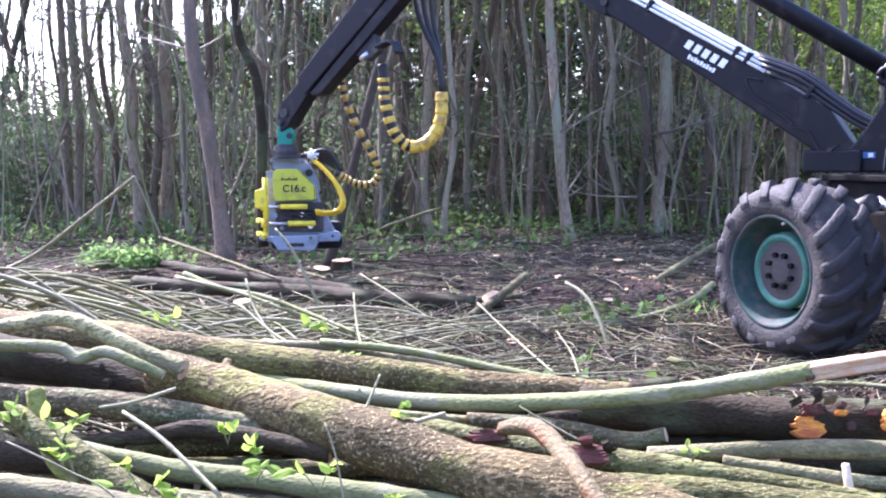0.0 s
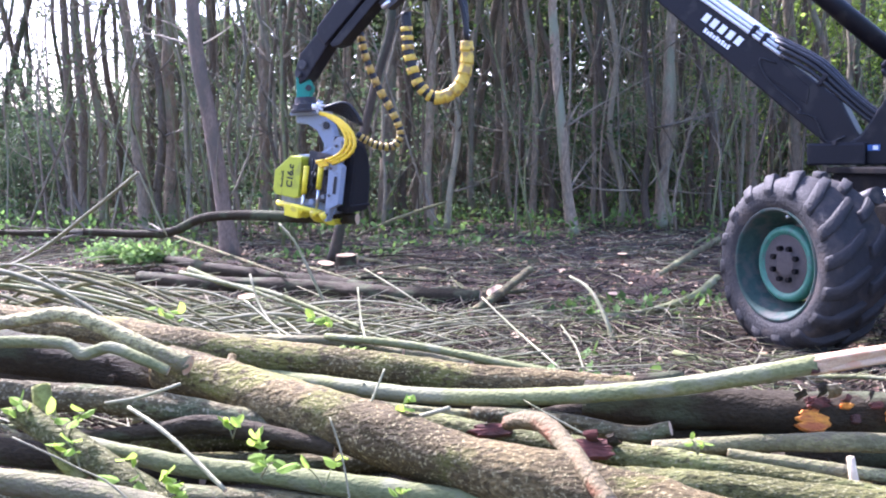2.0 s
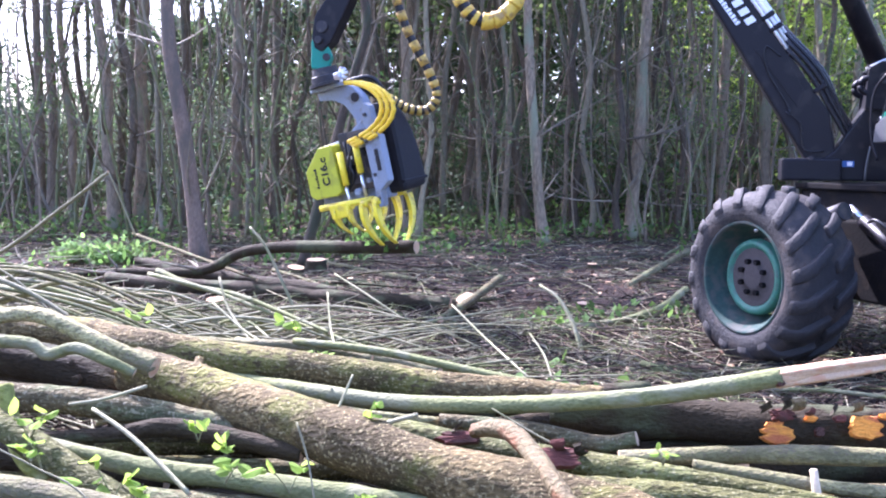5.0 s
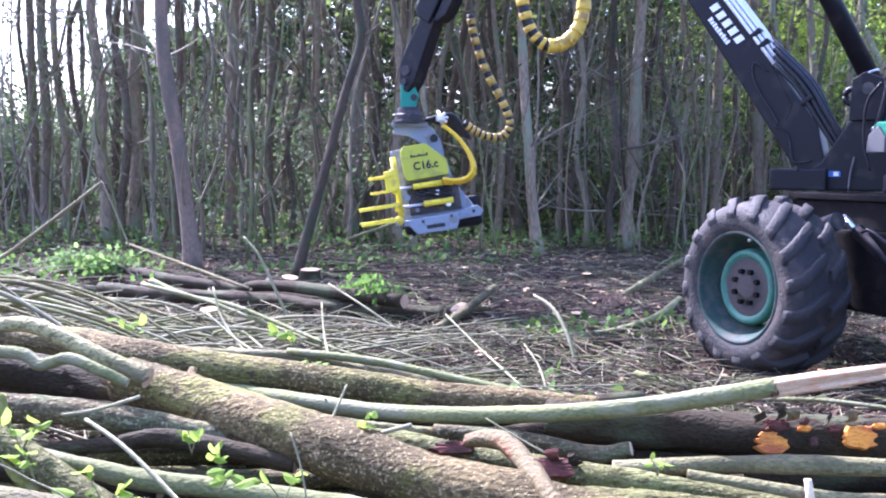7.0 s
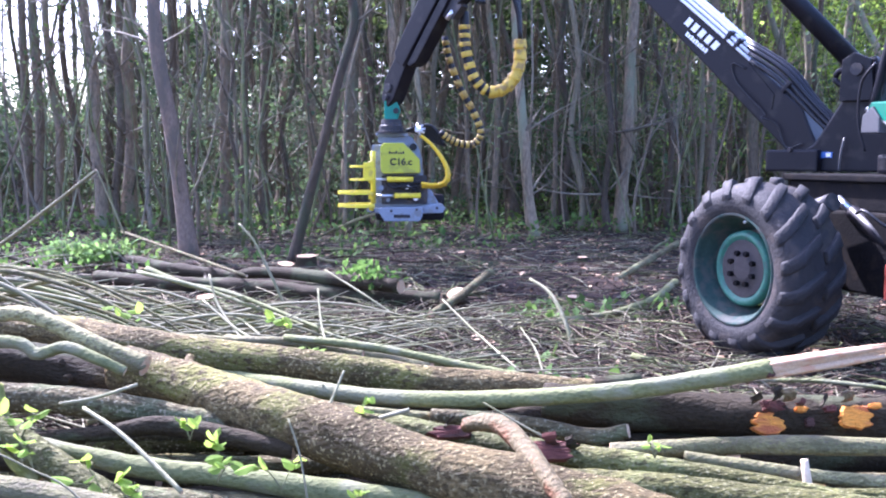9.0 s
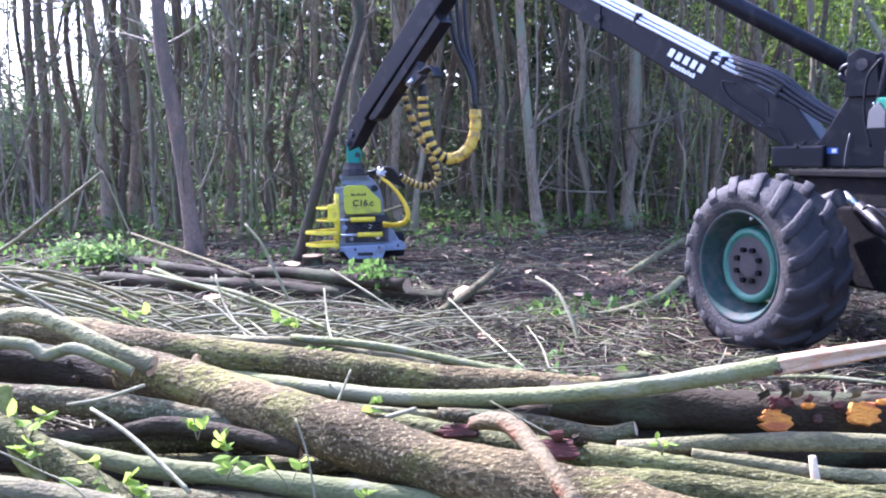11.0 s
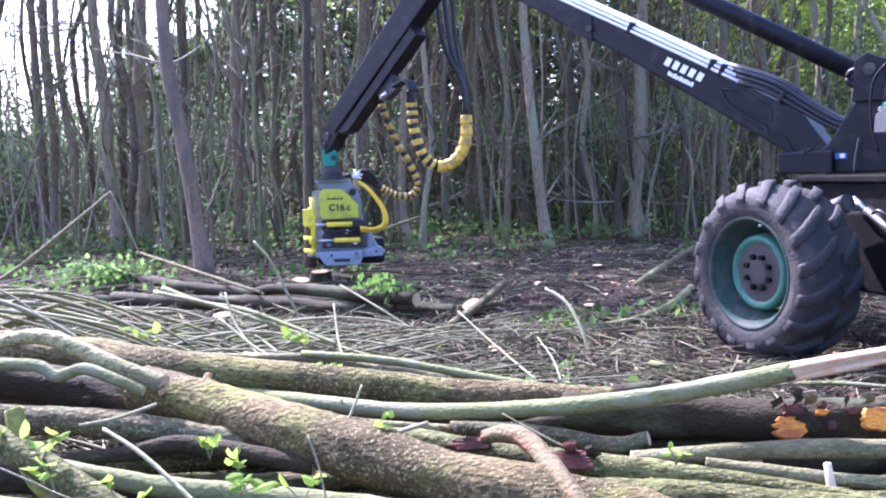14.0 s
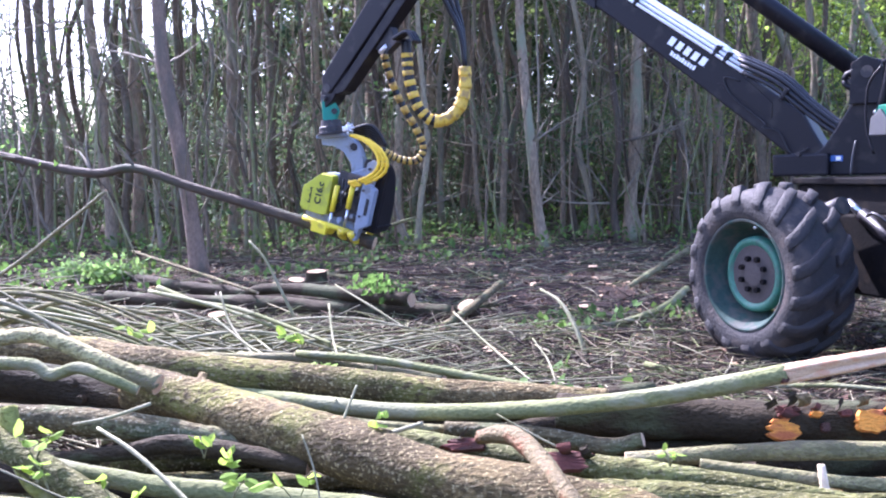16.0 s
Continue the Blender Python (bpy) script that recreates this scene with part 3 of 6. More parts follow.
    part("tow_hook", prism(bmesh.new(), [(0.62, 0.38), (0.8, 0.36), (0.82, 0.52), (0.66, 0.5)], "x", -1.0, -0.9, 0.01), M["rust"], forester, "rusty steel bracket")
    part("rear_bracket", box(bmesh.new(), (-0.61, 0.715, 0.50), (-0.56, 0.755, 0.76), 0.008), M["red"], forester, "red painted steel bracket")
    # cab
    cab = part("cab", box(bmesh.new(), (-2.6, 0.40, 1.545), (-0.96, 2.0, 1.70), 0.03), M["black"], forester, "black cab base")
    cab.matrix_basis = pose(0.02, -0.20, -0.14)
    part("side_panel", prism(bmesh.new(), [(0.34, 2.04), (1.0, 1.70), (1.9, 1.70), (1.9, 2.1), (0.38, 2.1)], "x", -0.98, -0.90, 0.012), M["cab"], cab, "green painted cab panel")
    part("front_pillar", tube(bmesh.new(), [(-0.93, 0.36, 2.0, 0.035), (-0.97, 0.50, 2.6, 0.035), (-1.02, 0.66, 3.2, 0.035)], 8, 4, cap=0), M["black"], cab)
    part("lower_frame", rod(bmesh.new(), (-0.92, 0.33, 2.05), (-0.92, 0.99, 1.70), 0.022, 8), M["silver"], cab)
    part("side_window", prism(bmesh.new(), [(0.40, 2.10), (1.85, 2.10), (1.85, 3.1), (0.62, 3.1)], "x", -0.985, -0.975), M["glass"], cab, "dark tinted cab window")
    part("front_window", prism(bmesh.new(), [(-2.5, 1.7), (-1.0, 1.7), (-1.05, 3.1), (-2.45, 3.1)], "y", 0.52, 0.53), M["glass"], cab)
    part("roof", box(bmesh.new(), (-2.6, 0.5, 3.12), (-0.94, 2.0, 3.24), 0.04), M["cab"], cab)
    part("rear_pillar", rod(bmesh.new(), (-0.97, 1.88, 1.66), (-1.0, 1.9, 3.14), 0.04, 8), M["black"], cab)
    part("far_pillar", rod(bmesh.new(), (-2.55, 0.42, 1.66), (-2.5, 0.64, 3.14), 0.04, 8), M["black"], cab)
    part("handrail", tube(bmesh.new(), [(-0.90, 0.34, 1.72, 0.012), (-0.88, 0.28, 1.95, 0.012), (-0.88, 0.30, 2.25, 0.012), (-0.92, 0.4, 2.4, 0.012)], 6, 5, cap=0), M["black"], cab)
    lamp = part("work_lamp", prism(bmesh.new(), [(0.10, 1.72), (0.30, 1.72), (0.30, 1.84), (0.22, 1.93), (0.12, 1.86)], "x", -0.99, -0.86, 0.012), M["lampbox"], forester, "grey plastic lamp housing")
    part("lens", box(bmesh.new(), (-0.98, 0.09, 1.74), (-0.87, 0.097, 1.82), 0.0), M["dull"], lamp)


build_machine()

# ---- the crane ----
PIN_R, PIN_Z = 0.42, 1.53             # boom pin: out from the column's axis, and up
BOOM_X, BOOM_Z = 4.85, 0.19           # elbow pin in the boom's own frame
crane = tagged(new("loader_crane"), "black hydraulic loader crane reaching over the clearing", "crane")
crane.matrix_basis = pose(COLUMN.x, COLUMN.y, 0)
# crane frame of a part: x out along the reach, z up, seen face at +y or -y


def words(name, text, size, m, parent, at, label=""):
    cu = bpy.data.curves.new(name, "FONT")
    cu.body, cu.size, cu.extrude, cu.align_x, cu.align_y = text, size, 0.002, "CENTER", "CENTER"
    cu.offset = size * 0.03
    tmp = bpy.data.objects.new(name, cu)
    me = bpy.data.meshes.new_from_object(tmp)
    bpy.data.objects.remove(tmp)
    me.materials.clear()
    me.materials.append(m)
    ob = new(name, me)
    ob.parent, ob.matrix_basis = parent, at
    return tagged(ob, label) if label else ob


def build_crane():
    P = {}
    # column: turns on the deck
    bm = prism(bmesh.new(), [(-0.42, 1.41), (0.50, 1.41), (0.50, 1.56), (0.36, 1.66), (0.13, 2.02), (0.08, 2.30), (-0.14, 2.36), (-0.42, 1.9)], "y", -0.17, 0.17, 0.018)
    P["column"] = col = part("column", bm, M["black"], crane, "black slewing column")
    for s in (-1, 1):
        part("cheek_plate", prism(bmesh.new(), [(0.14, 2.0), (0.12, 2.34), (0.02, 2.40), (-0.12, 2.34), (-0.16, 2.0)], "y", s * 0.20 - 0.025, s * 0.20 + 0.025, 0.008), M["black"], col)
        ring = [(0.12 + 0.062 * math.cos(a), s * 0.20, 2.20 + 0.062 * math.sin(a), 0.026) for a in np.linspace(0, 2 * math.pi, 15)]
        part("lifting_eye", tube(bmesh.new(), ring, 10, 1, cap=0, curve=False), M["black"], col)
    part("pin", rod(bmesh.new(), (-0.01, -0.25, 2.26), (-0.01, 0.25, 2.26), 0.05, 16), M["dull"], col)
    part("base_block", box(bmesh.new(), (0.30, -0.24, 1.41), (0.78, 0.24, 1.60), 0.02), M["black"], col, "black steel block at the boom foot")
    part("foot_bolt", rod(bmesh.new(), (0.55, 0.235, 1.60), (0.55, 0.26, 1.60), 0.02, 10), M["hub"], col)
    st = part("sticker", box(bmesh.new(), (0.20, 0.172, 1.53), (0.31, 0.176, 1.58), 0.0), M["blue"], col, "small blue and white sticker")
    part("sticker_mark", box(bmesh.new(), (0.215, 0.177, 1.538), (0.255, 0.179, 1.572), 0.0), M["white"], st)
    part("lever_rod", tube(bmesh.new(), [(0.12, 0.22, 1.41, 0.010), (0.11, 0.22, 1.55, 0.010), (0.085, 0.21, 1.70, 0.008)], 6, 3, cap=0), M["lampbox"], col)
    # main boom: x along it, pin at the origin
    top, low = BOOM_Z + 0.11, BOOM_Z - 0.125
    bm = prism(bmesh.new(), [(-0.10, -0.08), (0.12, -0.10), (2.4, low), (4.6, low + 0.06), (5.0, BOOM_Z - 0.08), (5.0, BOOM_Z + 0.1), (4.6, top - 0.03), (1.2, top), (0.35, top - 0.02), (-0.02, 0.10)], "y", -0.13, 0.13, 0.02)
    P["boom"] = boom = part("main_boom", bm, M["black"], crane, "black box-section main boom with white lettering")
    part("seam_plate", prism(bmesh.new(), [(0.55, low + 0.03), (1.15, low + 0.02), (1.0, BOOM_Z + 0.08), (0.62, BOOM_Z + 0.02)], "y", 0.131, 0.138, 0.002), M["black"], boom)
    part("bolt", rod(bmesh.new(), (2.70, 0.13, BOOM_Z - 0.03), (2.70, 0.165, BOOM_Z - 0.03), 0.035, 12), M["hub"], boom)
    part("boom_collar", prism(bmesh.new(), [(2.62, low - 0.012), (2.95, low - 0.012), (2.95, top + 0.012), (2.75, top + 0.012)], "y", -0.142, 0.142, 0.006), M["black"], boom)
    for i in range(5):
        y = (0.135, 0.118, 0.085, 0.04, -0.01)[i]
        z = top + (-0.004, 0.034, 0.064, 0.078, 0.082)[i]
        part("oil_pipe", tube(bmesh.new(), [(0.95 + 0.06 * i, y, z, 0.016), (1.6, y, z + 0.006, 0.016), (3.2, y, z + 0.004, 0.016), (4.4, y, z - 0.02, 0.016)], 8, 2, cap=0), M["pipe"], boom, "bright steel oil pipe")
        part("oil_hose", tube(bmesh.new(), [(1.0 + 0.06 * i, y, z, 0.020), (0.7, y, z + 0.03 + 0.008 * i, 0.021), (0.35, y * 0.9, z + 0.0, 0.021), (0.02, y * 0.8, z - 0.02, 0.021), (-0.28, y * 0.7, z + 0.04, 0.021), (-0.5, y * 0.7, z + 0.12, 0.02)], 8, 4, cap=0), M["rubber"], boom)
    for x in (0.55, 1.18, 1.30, 2.25, 3.4):
        bm = box(bmesh.new(), (x, -0.135, top - 0.03), (x + 0.045, 0.152, top + 0.085), 0.012)
        part("pipe_clamp", bm, M["black"], boom)
    part("cable", tube(bmesh.new(), [(0.98, 0.145, BOOM_Z + 0.03, 0.007), (1.12, 0.15, BOOM_Z - 0.02, 0.007), (0.95, 0.15, BOOM_Z - 0.12, 0.007), (0.58, 0.16, low - 0.03, 0.007), (0.56, 0.19, low - 0.07, 0.007),
                                     (0.42, 0.16, low - 0.03, 0.007), (0.22, 0.16, -0.06, 0.007), (0.12, 0.16, 0.06, 0.007)], 6, 5, cap=0), M["rubber"], boom)
    # the visible face carries the maker's mark as plain blocks, and a line of small bars below it
    face = 0.1325
    cx = 1.54
    for i in range(5):
        x = cx + 0.24 - 0.092 * i
        bm = prism(bmesh.new(), [(x, BOOM_Z - 0.04), (x - 0.058, BOOM_Z - 0.04), (x - 0.068, BOOM_Z + 0.04), (x - 0.01, BOOM_Z + 0.04)], "y", face, face + 0.004)
        part("maker_mark", bm, M["white"], boom, "white block of the maker's mark")
    for i in range(9):
        x = cx + 0.16 - 0.033 * i
        part("small_mark", box(bmesh.new(), (x - 0.025, face, BOOM_Z - 0.115), (x, face + 0.003, BOOM_Z - 0.072 - 0.008 * (i % 2))), M["white"], boom)
    # upper link between column and boom end: x along it
    bm = rod(bmesh.new(), (-0.06, 0, 0), (4.5, 0, 0), 0.085, 20)
    P["tie"] = tie = part("lift_tube", bm, M["black"], crane, "glossy black lift tube above the boom", None, False)
    part("tube_clamp", rod(bmesh.new(), (0.33, 0, 0), (0.35, 0, 0), 0.089, 20), M["silver"], tie)
    part("tube_end", rod(bmesh.new(), (-0.07, 0, 0), (0.12, 0, 0), 0.07, 16), M["dull"], tie)
    for i in range(2):
        part("tube_hose", tube(bmesh.new(), [(0.35, 0.05 - 0.1 * i, -0.09, 0.012), (0.1, 0.06 - 0.1 * i, -0.13, 0.012), (-0.12, 0.1 - 0.1 * i, -0.16, 0.012), (-0.25, 0.15, -0.3, 0.012)], 6, 4, cap=0), M["rubber"], tie)
    # outer boom: x from the elbow to the tip
    bm = prism(bmesh.new(), [(-0.25, -0.16), (-0.25, 0.18), (0.4, 0.20), (2.60, 0.17), (2.66, 0.10), (2.66, -0.06), (0.4, -0.14)], "y", -0.12, 0.12, 0.018)
    P["stick"] = stick = part("outer_boom", bm, M["black"], crane, "black box-section outer boom")
    part("lower_rail", prism(bmesh.new(), [(0.9, -0.26), (2.50, -0.20), (2.60, -0.14), (2.60, -0.085), (0.9, -0.12)], "y", -0.10, 0.10, 0.012), M["black"], stick)
    part("hose_anchor", prism(bmesh.new(), [(1.52, -0.22), (1.86, -0.22), (1.80, -0.38), (1.60, -0.42)], "y", -0.06, 0.06, 0.01), M["dull"], stick)
    part("hose_coupling", rod(bmesh.new(), (1.72, 0.05, -0.33), (1.84, 0.06, -0.31), 0.03, 10), M["silver"], stick)
    for i in range(3):
        part("supply_hose", tube(bmesh.new(), [(1.60, 0.06 - 0.05 * i, -0.36, 0.024), (1.42, 0.06 - 0.05 * i, -0.46, 0.024), (1.44, 0.06 - 0.05 * i, -0.62, 0.024)], 8, 5, cap=0), M["rubber"], stick)
    # telescope: origin at the tip pin, x pointing outward
    bm = prism(bmesh.new(), [(-0.75, -0.05), (-0.75, 0.13), (-0.16, 0.14), (0.02, 0.06), (0.09, -0.02), (0.08, -0.10), (-0.05, -0.13), (-0.3, -0.10)], "y", -0.10, 0.10, 0.015)
    P["tele"] = tele = part("boom_tip", bm, M["black"], crane, "worn black boom tip fork")
    part("tip_roller", rod(bmesh.new(), (-0.12, -0.125, 0.02), (-0.12, 0.125, 0.02), 0.055, 14), M["dull"], tele)
    part("tip_pin", rod(bmesh.new(), (0.0, -0.14, -0.02), (0.0, 0.14, -0.02), 0.035, 12), M["dull"], tele)
    # hanging hose loop: origin at its lowest point
    sweep = [(-0.36, 0, 0.92), (-0.35, 0, 0.70), (-0.33, 0, 0.46), (-0.24, 0, 0.16), (-0.08, 0, 0.0), (0.10, 0, 0.02), (0.24, 0, 0.16), (0.30, 0, 0.36), (0.305, 0, 0.60)]
    P["loop"] = loop = part("hose_loop", tube(bmesh.new(), [(*p, 0.058) for p in sweep], 12, 5, cap=0), M["rubber"], crane, "hanging black hose loop with yellow spiral wrap", None, True)
    pts = spline(sweep, 14)
    i = 10
    while i < len(pts) - 3:
        dense = i > 56
        wd = 9 if dense else 4
        seg = [(*q, 0.080 - 0.0016 * k if dense else 0.068) for k, q in enumerate(pts[i:i + wd])]
        part("yellow_wrap", tube(bmesh.new(), seg, 12, 1, cap=0, curve=False), M["wrap"], loop, "", None, True)
        i += 8 if dense else 6
    for k in range(3):
        part("rising_hose", tube(bmesh.new(), [(0.305, 0.03 - 0.03 * k, 0.58, 0.03), (0.29 - 0.02 * k, 0.04 - 0.04 * k, 1.0, 0.03), (0.20 - 0.08 * k, 0.06 - 0.06 * k, 1.5, 0.03), (0.15 - 0.1 * k, 0.06 - 0.06 * k, 2.3, 0.03)], 8, 4, cap=0), M["rubber"], loop, "", None, True)
    return P


CRANE = build_crane()


# ---- the felling head: origin at its green link; x towards the picture's right when it faces the camera ----
PIVOT = Vector((0.23, 0.10, -0.99))


def build_head():
    P = {}
    head = tagged(new("felling_head"), "grey-blue and yellow felling head with saw housing and claws", "felling head")
    bm = prism(bmesh.new(), [(-0.085, -0.14), (0.07, -0.15), (0.115, -0.02), (0.06, 0.12), (-0.085, 0.13)], "y", -0.085, 0.085, 0.015)
    link = part("rotator_link", bm, M["link"], head, "green painted link block")
    part("link_pin", rod(bmesh.new(), (0.06, -0.12, -0.03), (0.06, 0.12, -0.03), 0.035, 12), M["dull"], link)
    P["hanger"] = hanger = part("hanger", prism(bmesh.new(), [(-0.17, -0.30), (0.17, -0.30), (0.26, -0.36), (0.34, -0.48), (0.38, -0.62), (0.36, -1.10), (0.16, -1.10), (0.21, -0.68), (0.12, -0.52), (-0.02, -0.44), (-0.17, -0.42)], "y", 0.02, 0.13, 0.02),
                                M["head"], head, "grey-blue curved hanger bracket")
    part("rotator", lathe_z(bmesh.new(), [(0.0, -0.13), (0.12, -0.13), (0.13, -0.2), (0.15, -0.21), (0.15, -0.27), (0.18, -0.275), (0.18, -0.30), (0.0, -0.30)], 28), M["dull"], hanger, "black rotator")
    part("hanger_plate", box(bmesh.new(), (-0.19, -0.06, -0.335), (0.20, 0.26, -0.30), 0.008), M["head"], hanger)
    part("valve_block", box(bmesh.new(), (0.29, -0.28, -0.30), (0.36, -0.18, -0.23), 0.02), M["silver"], hanger, "bright steel valve block")
    for i in range(5):
        a = radians(-70 + 40 * i)
        part("valve_fitting", rod(bmesh.new(), (0.325, -0.23, -0.265), (0.325 + 0.095 * math.cos(a), -0.25 + 0.02 * i, -0.265 + 0.075 * math.sin(a)), 0.016, 10), M["silver"], hanger)
    # black disc on the uncut bracket gives the darkness inside a hole
    part("hanger_hole_shade", rod(bmesh.new(), (0.27, 0.005, -0.47), (0.27, 0.02, -0.47), 0.045, 14), M["ink"], hanger)
    for i in range(6):
        part("valve_hose", tube(bmesh.new(), [(0.18 + 0.02 * i, 0.0 + 0.03 * i, -0.27, 0.022), (0.44, 0.03 + 0.03 * i, -0.20 - 0.028 * i, 0.022), (0.56, 0.03 + 0.02 * i, -0.28 - 0.026 * i, 0.022), (0.66, 0.0, -0.45, 0.02)], 8, 5, cap=0), M["rubber"], head)
    # long hose from the boom, hanging beside the head
    sweep = [(0.66, 0.0, 0.75), (0.71, 0.0, 0.50), (0.84, 0.0, 0.15), (1.02, 0, -0.18), (1.11, 0, -0.42), (1.02, 0, -0.56), (0.86, -0.02, -0.56), (0.72, -0.02, -0.50), (0.60, -0.04, -0.42)]
    P["hose"] = hose = part("feed_hose", tube(bmesh.new(), [(*p, 0.040) for p in sweep], 10, 5, cap=0), M["rubber"], head, "hanging hydraulic hose with yellow spiral wrap", None, True)
    pts = spline(sweep, 10)
    for i in range(2, len(pts) - 3, 4):
        part("yellow_wrap", tube(bmesh.new(), [(*q, 0.046) for q in (pts[i], pts[i + 1], (pts[i + 2] + pts[i + 3]) / 2)], 10, 1, cap=0, curve=False), M["wrap_dark"], hose, "", None, True)
    # tilting body, modelled upright in the head's own space
    bm = prism(bmesh.new(), [(-0.24, -0.44), (0.10, -0.44), (0.36, -0.62), (0.40, -0.86), (0.58, -1.16), (0.58, -1.22), (-0.24, -1.22)], "y", -0.06, 0.10, 0.02)
    P["body"] = body = part("body", bm, M["head"], head, "grey-blue steel body")
    part("side_cover", prism(bmesh.new(), [(-0.13, -0.74), (-0.13, -0.47), (-0.09, -0.42), (0.15, -0.42), (0.35, -0.62), (0.36, -0.77), (0.34, -0.79), (-0.10, -0.80)], "y", -0.21, -0.05, 0.015), M["cover"], body, "lime yellow side cover with black lettering")
    front = Matrix.Translation((0.12, -0.2135, -0.655)) @ pose(0, 0, 0, 90)
    words("model_lettering", "C16.c", 0.115, M["ink"], body, front, "black model lettering")
    for i in range(7):
        part("maker_bar", box(bmesh.new(), (-0.03 + 0.028 * i, -0.214, -0.555), (-0.008 + 0.028 * i, -0.210, -0.535 + 0.012 * (i % 3 == 0))), M["ink"], body)
    slab = part("saw_frame", prism(bmesh.new(), [(-0.31, -1.22), (-0.30, -1.26), (-0.15, -1.28), (-0.08, -1.38), (0.35, -1.38), (0.39, -1.29), (0.38, -1.20), (0.35, -1.20), (-0.10, -1.21)], "y", -0.24, -0.14, 0.015), M["head"], body, "grey-blue saw frame with slot")
    part("frame_wing", prism(bmesh.new(), [(0.37, -1.29), (0.63, -1.28), (0.67, -1.22), (0.61, -1.16), (0.37, -1.20)], "y", -0.16, -0.07, 0.012), M["head"], body)
    for x, z in ((-0.22, -1.245), (0.31, -1.235), (0.56, -1.22), (0.0, -1.25)):
        part("frame_bolt", rod(bmesh.new(), (x, -0.25 if x < 0.4 else -0.18, z), (x, -0.16, z), 0.018, 8), M["dull"], body)
    # the slot is not cut: a black strip paints its dark inside
    part("slot", box(bmesh.new(), (0.03, -0.246, -1.335), (0.23, -0.241, -1.295), 0.0), M["ink"], slab)
    wall = [(0.66, -0.02), (0.645, 0.08), (0.59, 0.18), (0.49, 0.27), (0.35, 0.335), (0.18, 0.38), (0.0, 0.40), (-0.15, 0.40), (-0.20, 0.36), (-0.21, -0.02)]
    shell = part("saw_housing", prism(bmesh.new(), wall, "z", -1.385, -1.05, 0.055), M["housing"], body, "black rounded saw housing")
    part("housing_lip", box(bmesh.new(), (-0.13, -0.01, -1.40), (-0.10, 0.39, -1.04), 0.008), M["housing"], shell)
    for i, (z, x0) in enumerate(((-0.865, -0.19), (-1.065, -0.10))):
        c = part("claw_cylinder", rod(bmesh.new(), (x0 + 0.14, -0.20, z), (x0 + 0.46, -0.20, z), 0.032, 14), M["yellow"], body, "yellow hydraulic cylinder")
        part("cylinder_rod", rod(bmesh.new(), (x0 - 0.10, -0.20, z), (x0 + 0.15, -0.20, z), 0.017, 10), M["silver"], c)
    part("pump_block", box(bmesh.new(), (-0.06, -0.16, -1.02), (0.07, -0.03, -0.92), 0.012), M["hub"], body)
    part("hose_nest", tube(bmesh.new(), [(0.08, -0.12, -0.88, 0.025), (0.16, -0.16, -0.98, 0.025), (0.28, -0.14, -0.95, 0.025), (0.33, -0.10, -1.04, 0.025), (0.2, -0.12, -1.1, 0.025)], 8, 4, cap=0), M["rubber"], body)
    for x, z, w in ((-0.13, -0.97, 0.06), (0.20, -0.96, 0.045), (0.30, -1.10, 0.05), (-0.04, -1.12, 0.04)):
        part("valve_cap", rod(bmesh.new(), (x, -0.19, z), (x, -0.11, z), w * 0.6, 12), M["head" if x < 0.1 else "silver"], body)
    for i in range(3):
        part("service_hose", tube(bmesh.new(), [(-0.10 + 0.05 * i, -0.15, -0.84, 0.014), (0.02 + 0.06 * i, -0.19, -0.97 + 0.02 * i, 0.014), (0.16 + 0.06 * i, -0.18, -0.93 - 0.03 * i, 0.014), (0.36, -0.14, -0.90 - 0.05 * i, 0.014)], 8, 4, cap=0), M["rubber"], body)
    # dark plate on the body front, in place of the shaded gap behind the cylinders
    part("recess_shade_plate", box(bmesh.new(), (-0.12, -0.12, -1.17), (0.44, -0.062, -0.82), 0.01), M["dull"], body)
    for z in (-0.55, -0.72):
        part("body_bolt", rod(bmesh.new(), (-0.19, -0.05, z), (-0.19, -0.02, z), 0.03, 8), M["silver"], body)
    # claws: two sets swing about the upright axis at the left of the body
    part("claw_post", rod(bmesh.new(), (-0.22, -0.22, -0.52), (-0.22, -0.22, -1.16), 0.032, 12), M["yellow"], body, "yellow claw post")
    part("claw_bracket", prism(bmesh.new(), [(-0.34, -0.665), (-0.205, -0.65), (-0.205, -0.87), (-0.34, -0.865)], "y", -0.265, -0.175, 0.012), M["yellow"], body)
    for z in (-0.69, -0.86, -1.06, -1.20):
        part("claw_hinge", rod(bmesh.new(), (-0.24, -0.22, z - 0.045), (-0.24, -0.22, z + 0.045), 0.038, 14), M["yellow"], body)
    part("far_claw_post", rod(bmesh.new(), (-0.22, 0.30, -0.52), (-0.22, 0.30, -1.16), 0.032, 12), M["yellow"], body)
    P["claws"] = []
    for side in (-1, 1):
        for z, reach, tines in ((-0.71, 0.29, (0.0, -0.16)), (-1.03, 0.44, (0.0,)), (-1.19, 0.44, (0.0,))):
            bm = bmesh.new()
            for dz in tines:
                outer, inner = [], []
                for s in np.linspace(0, 1, 9):
                    x = -reach * s
                    y = -side * (0.16 * s * s - 0.05 * math.sin(math.pi * s))
                    wd = 0.04 * (1 - s) ** 0.7 + 0.008
                    outer.append((x, y - wd)), inner.append((x, y + wd))
                thick = 0.012 if len(tines) > 1 else 0.021
                prism(bm, outer + inner[::-1], "z", dz - thick, dz + thick, 0.005)
            claw = part("claw", bm, M["yellow"], body, "curved yellow claw arm")
            y0 = -0.22 if side < 0 else 0.30
            claw.matrix_basis = pose(-0.24, y0, z)
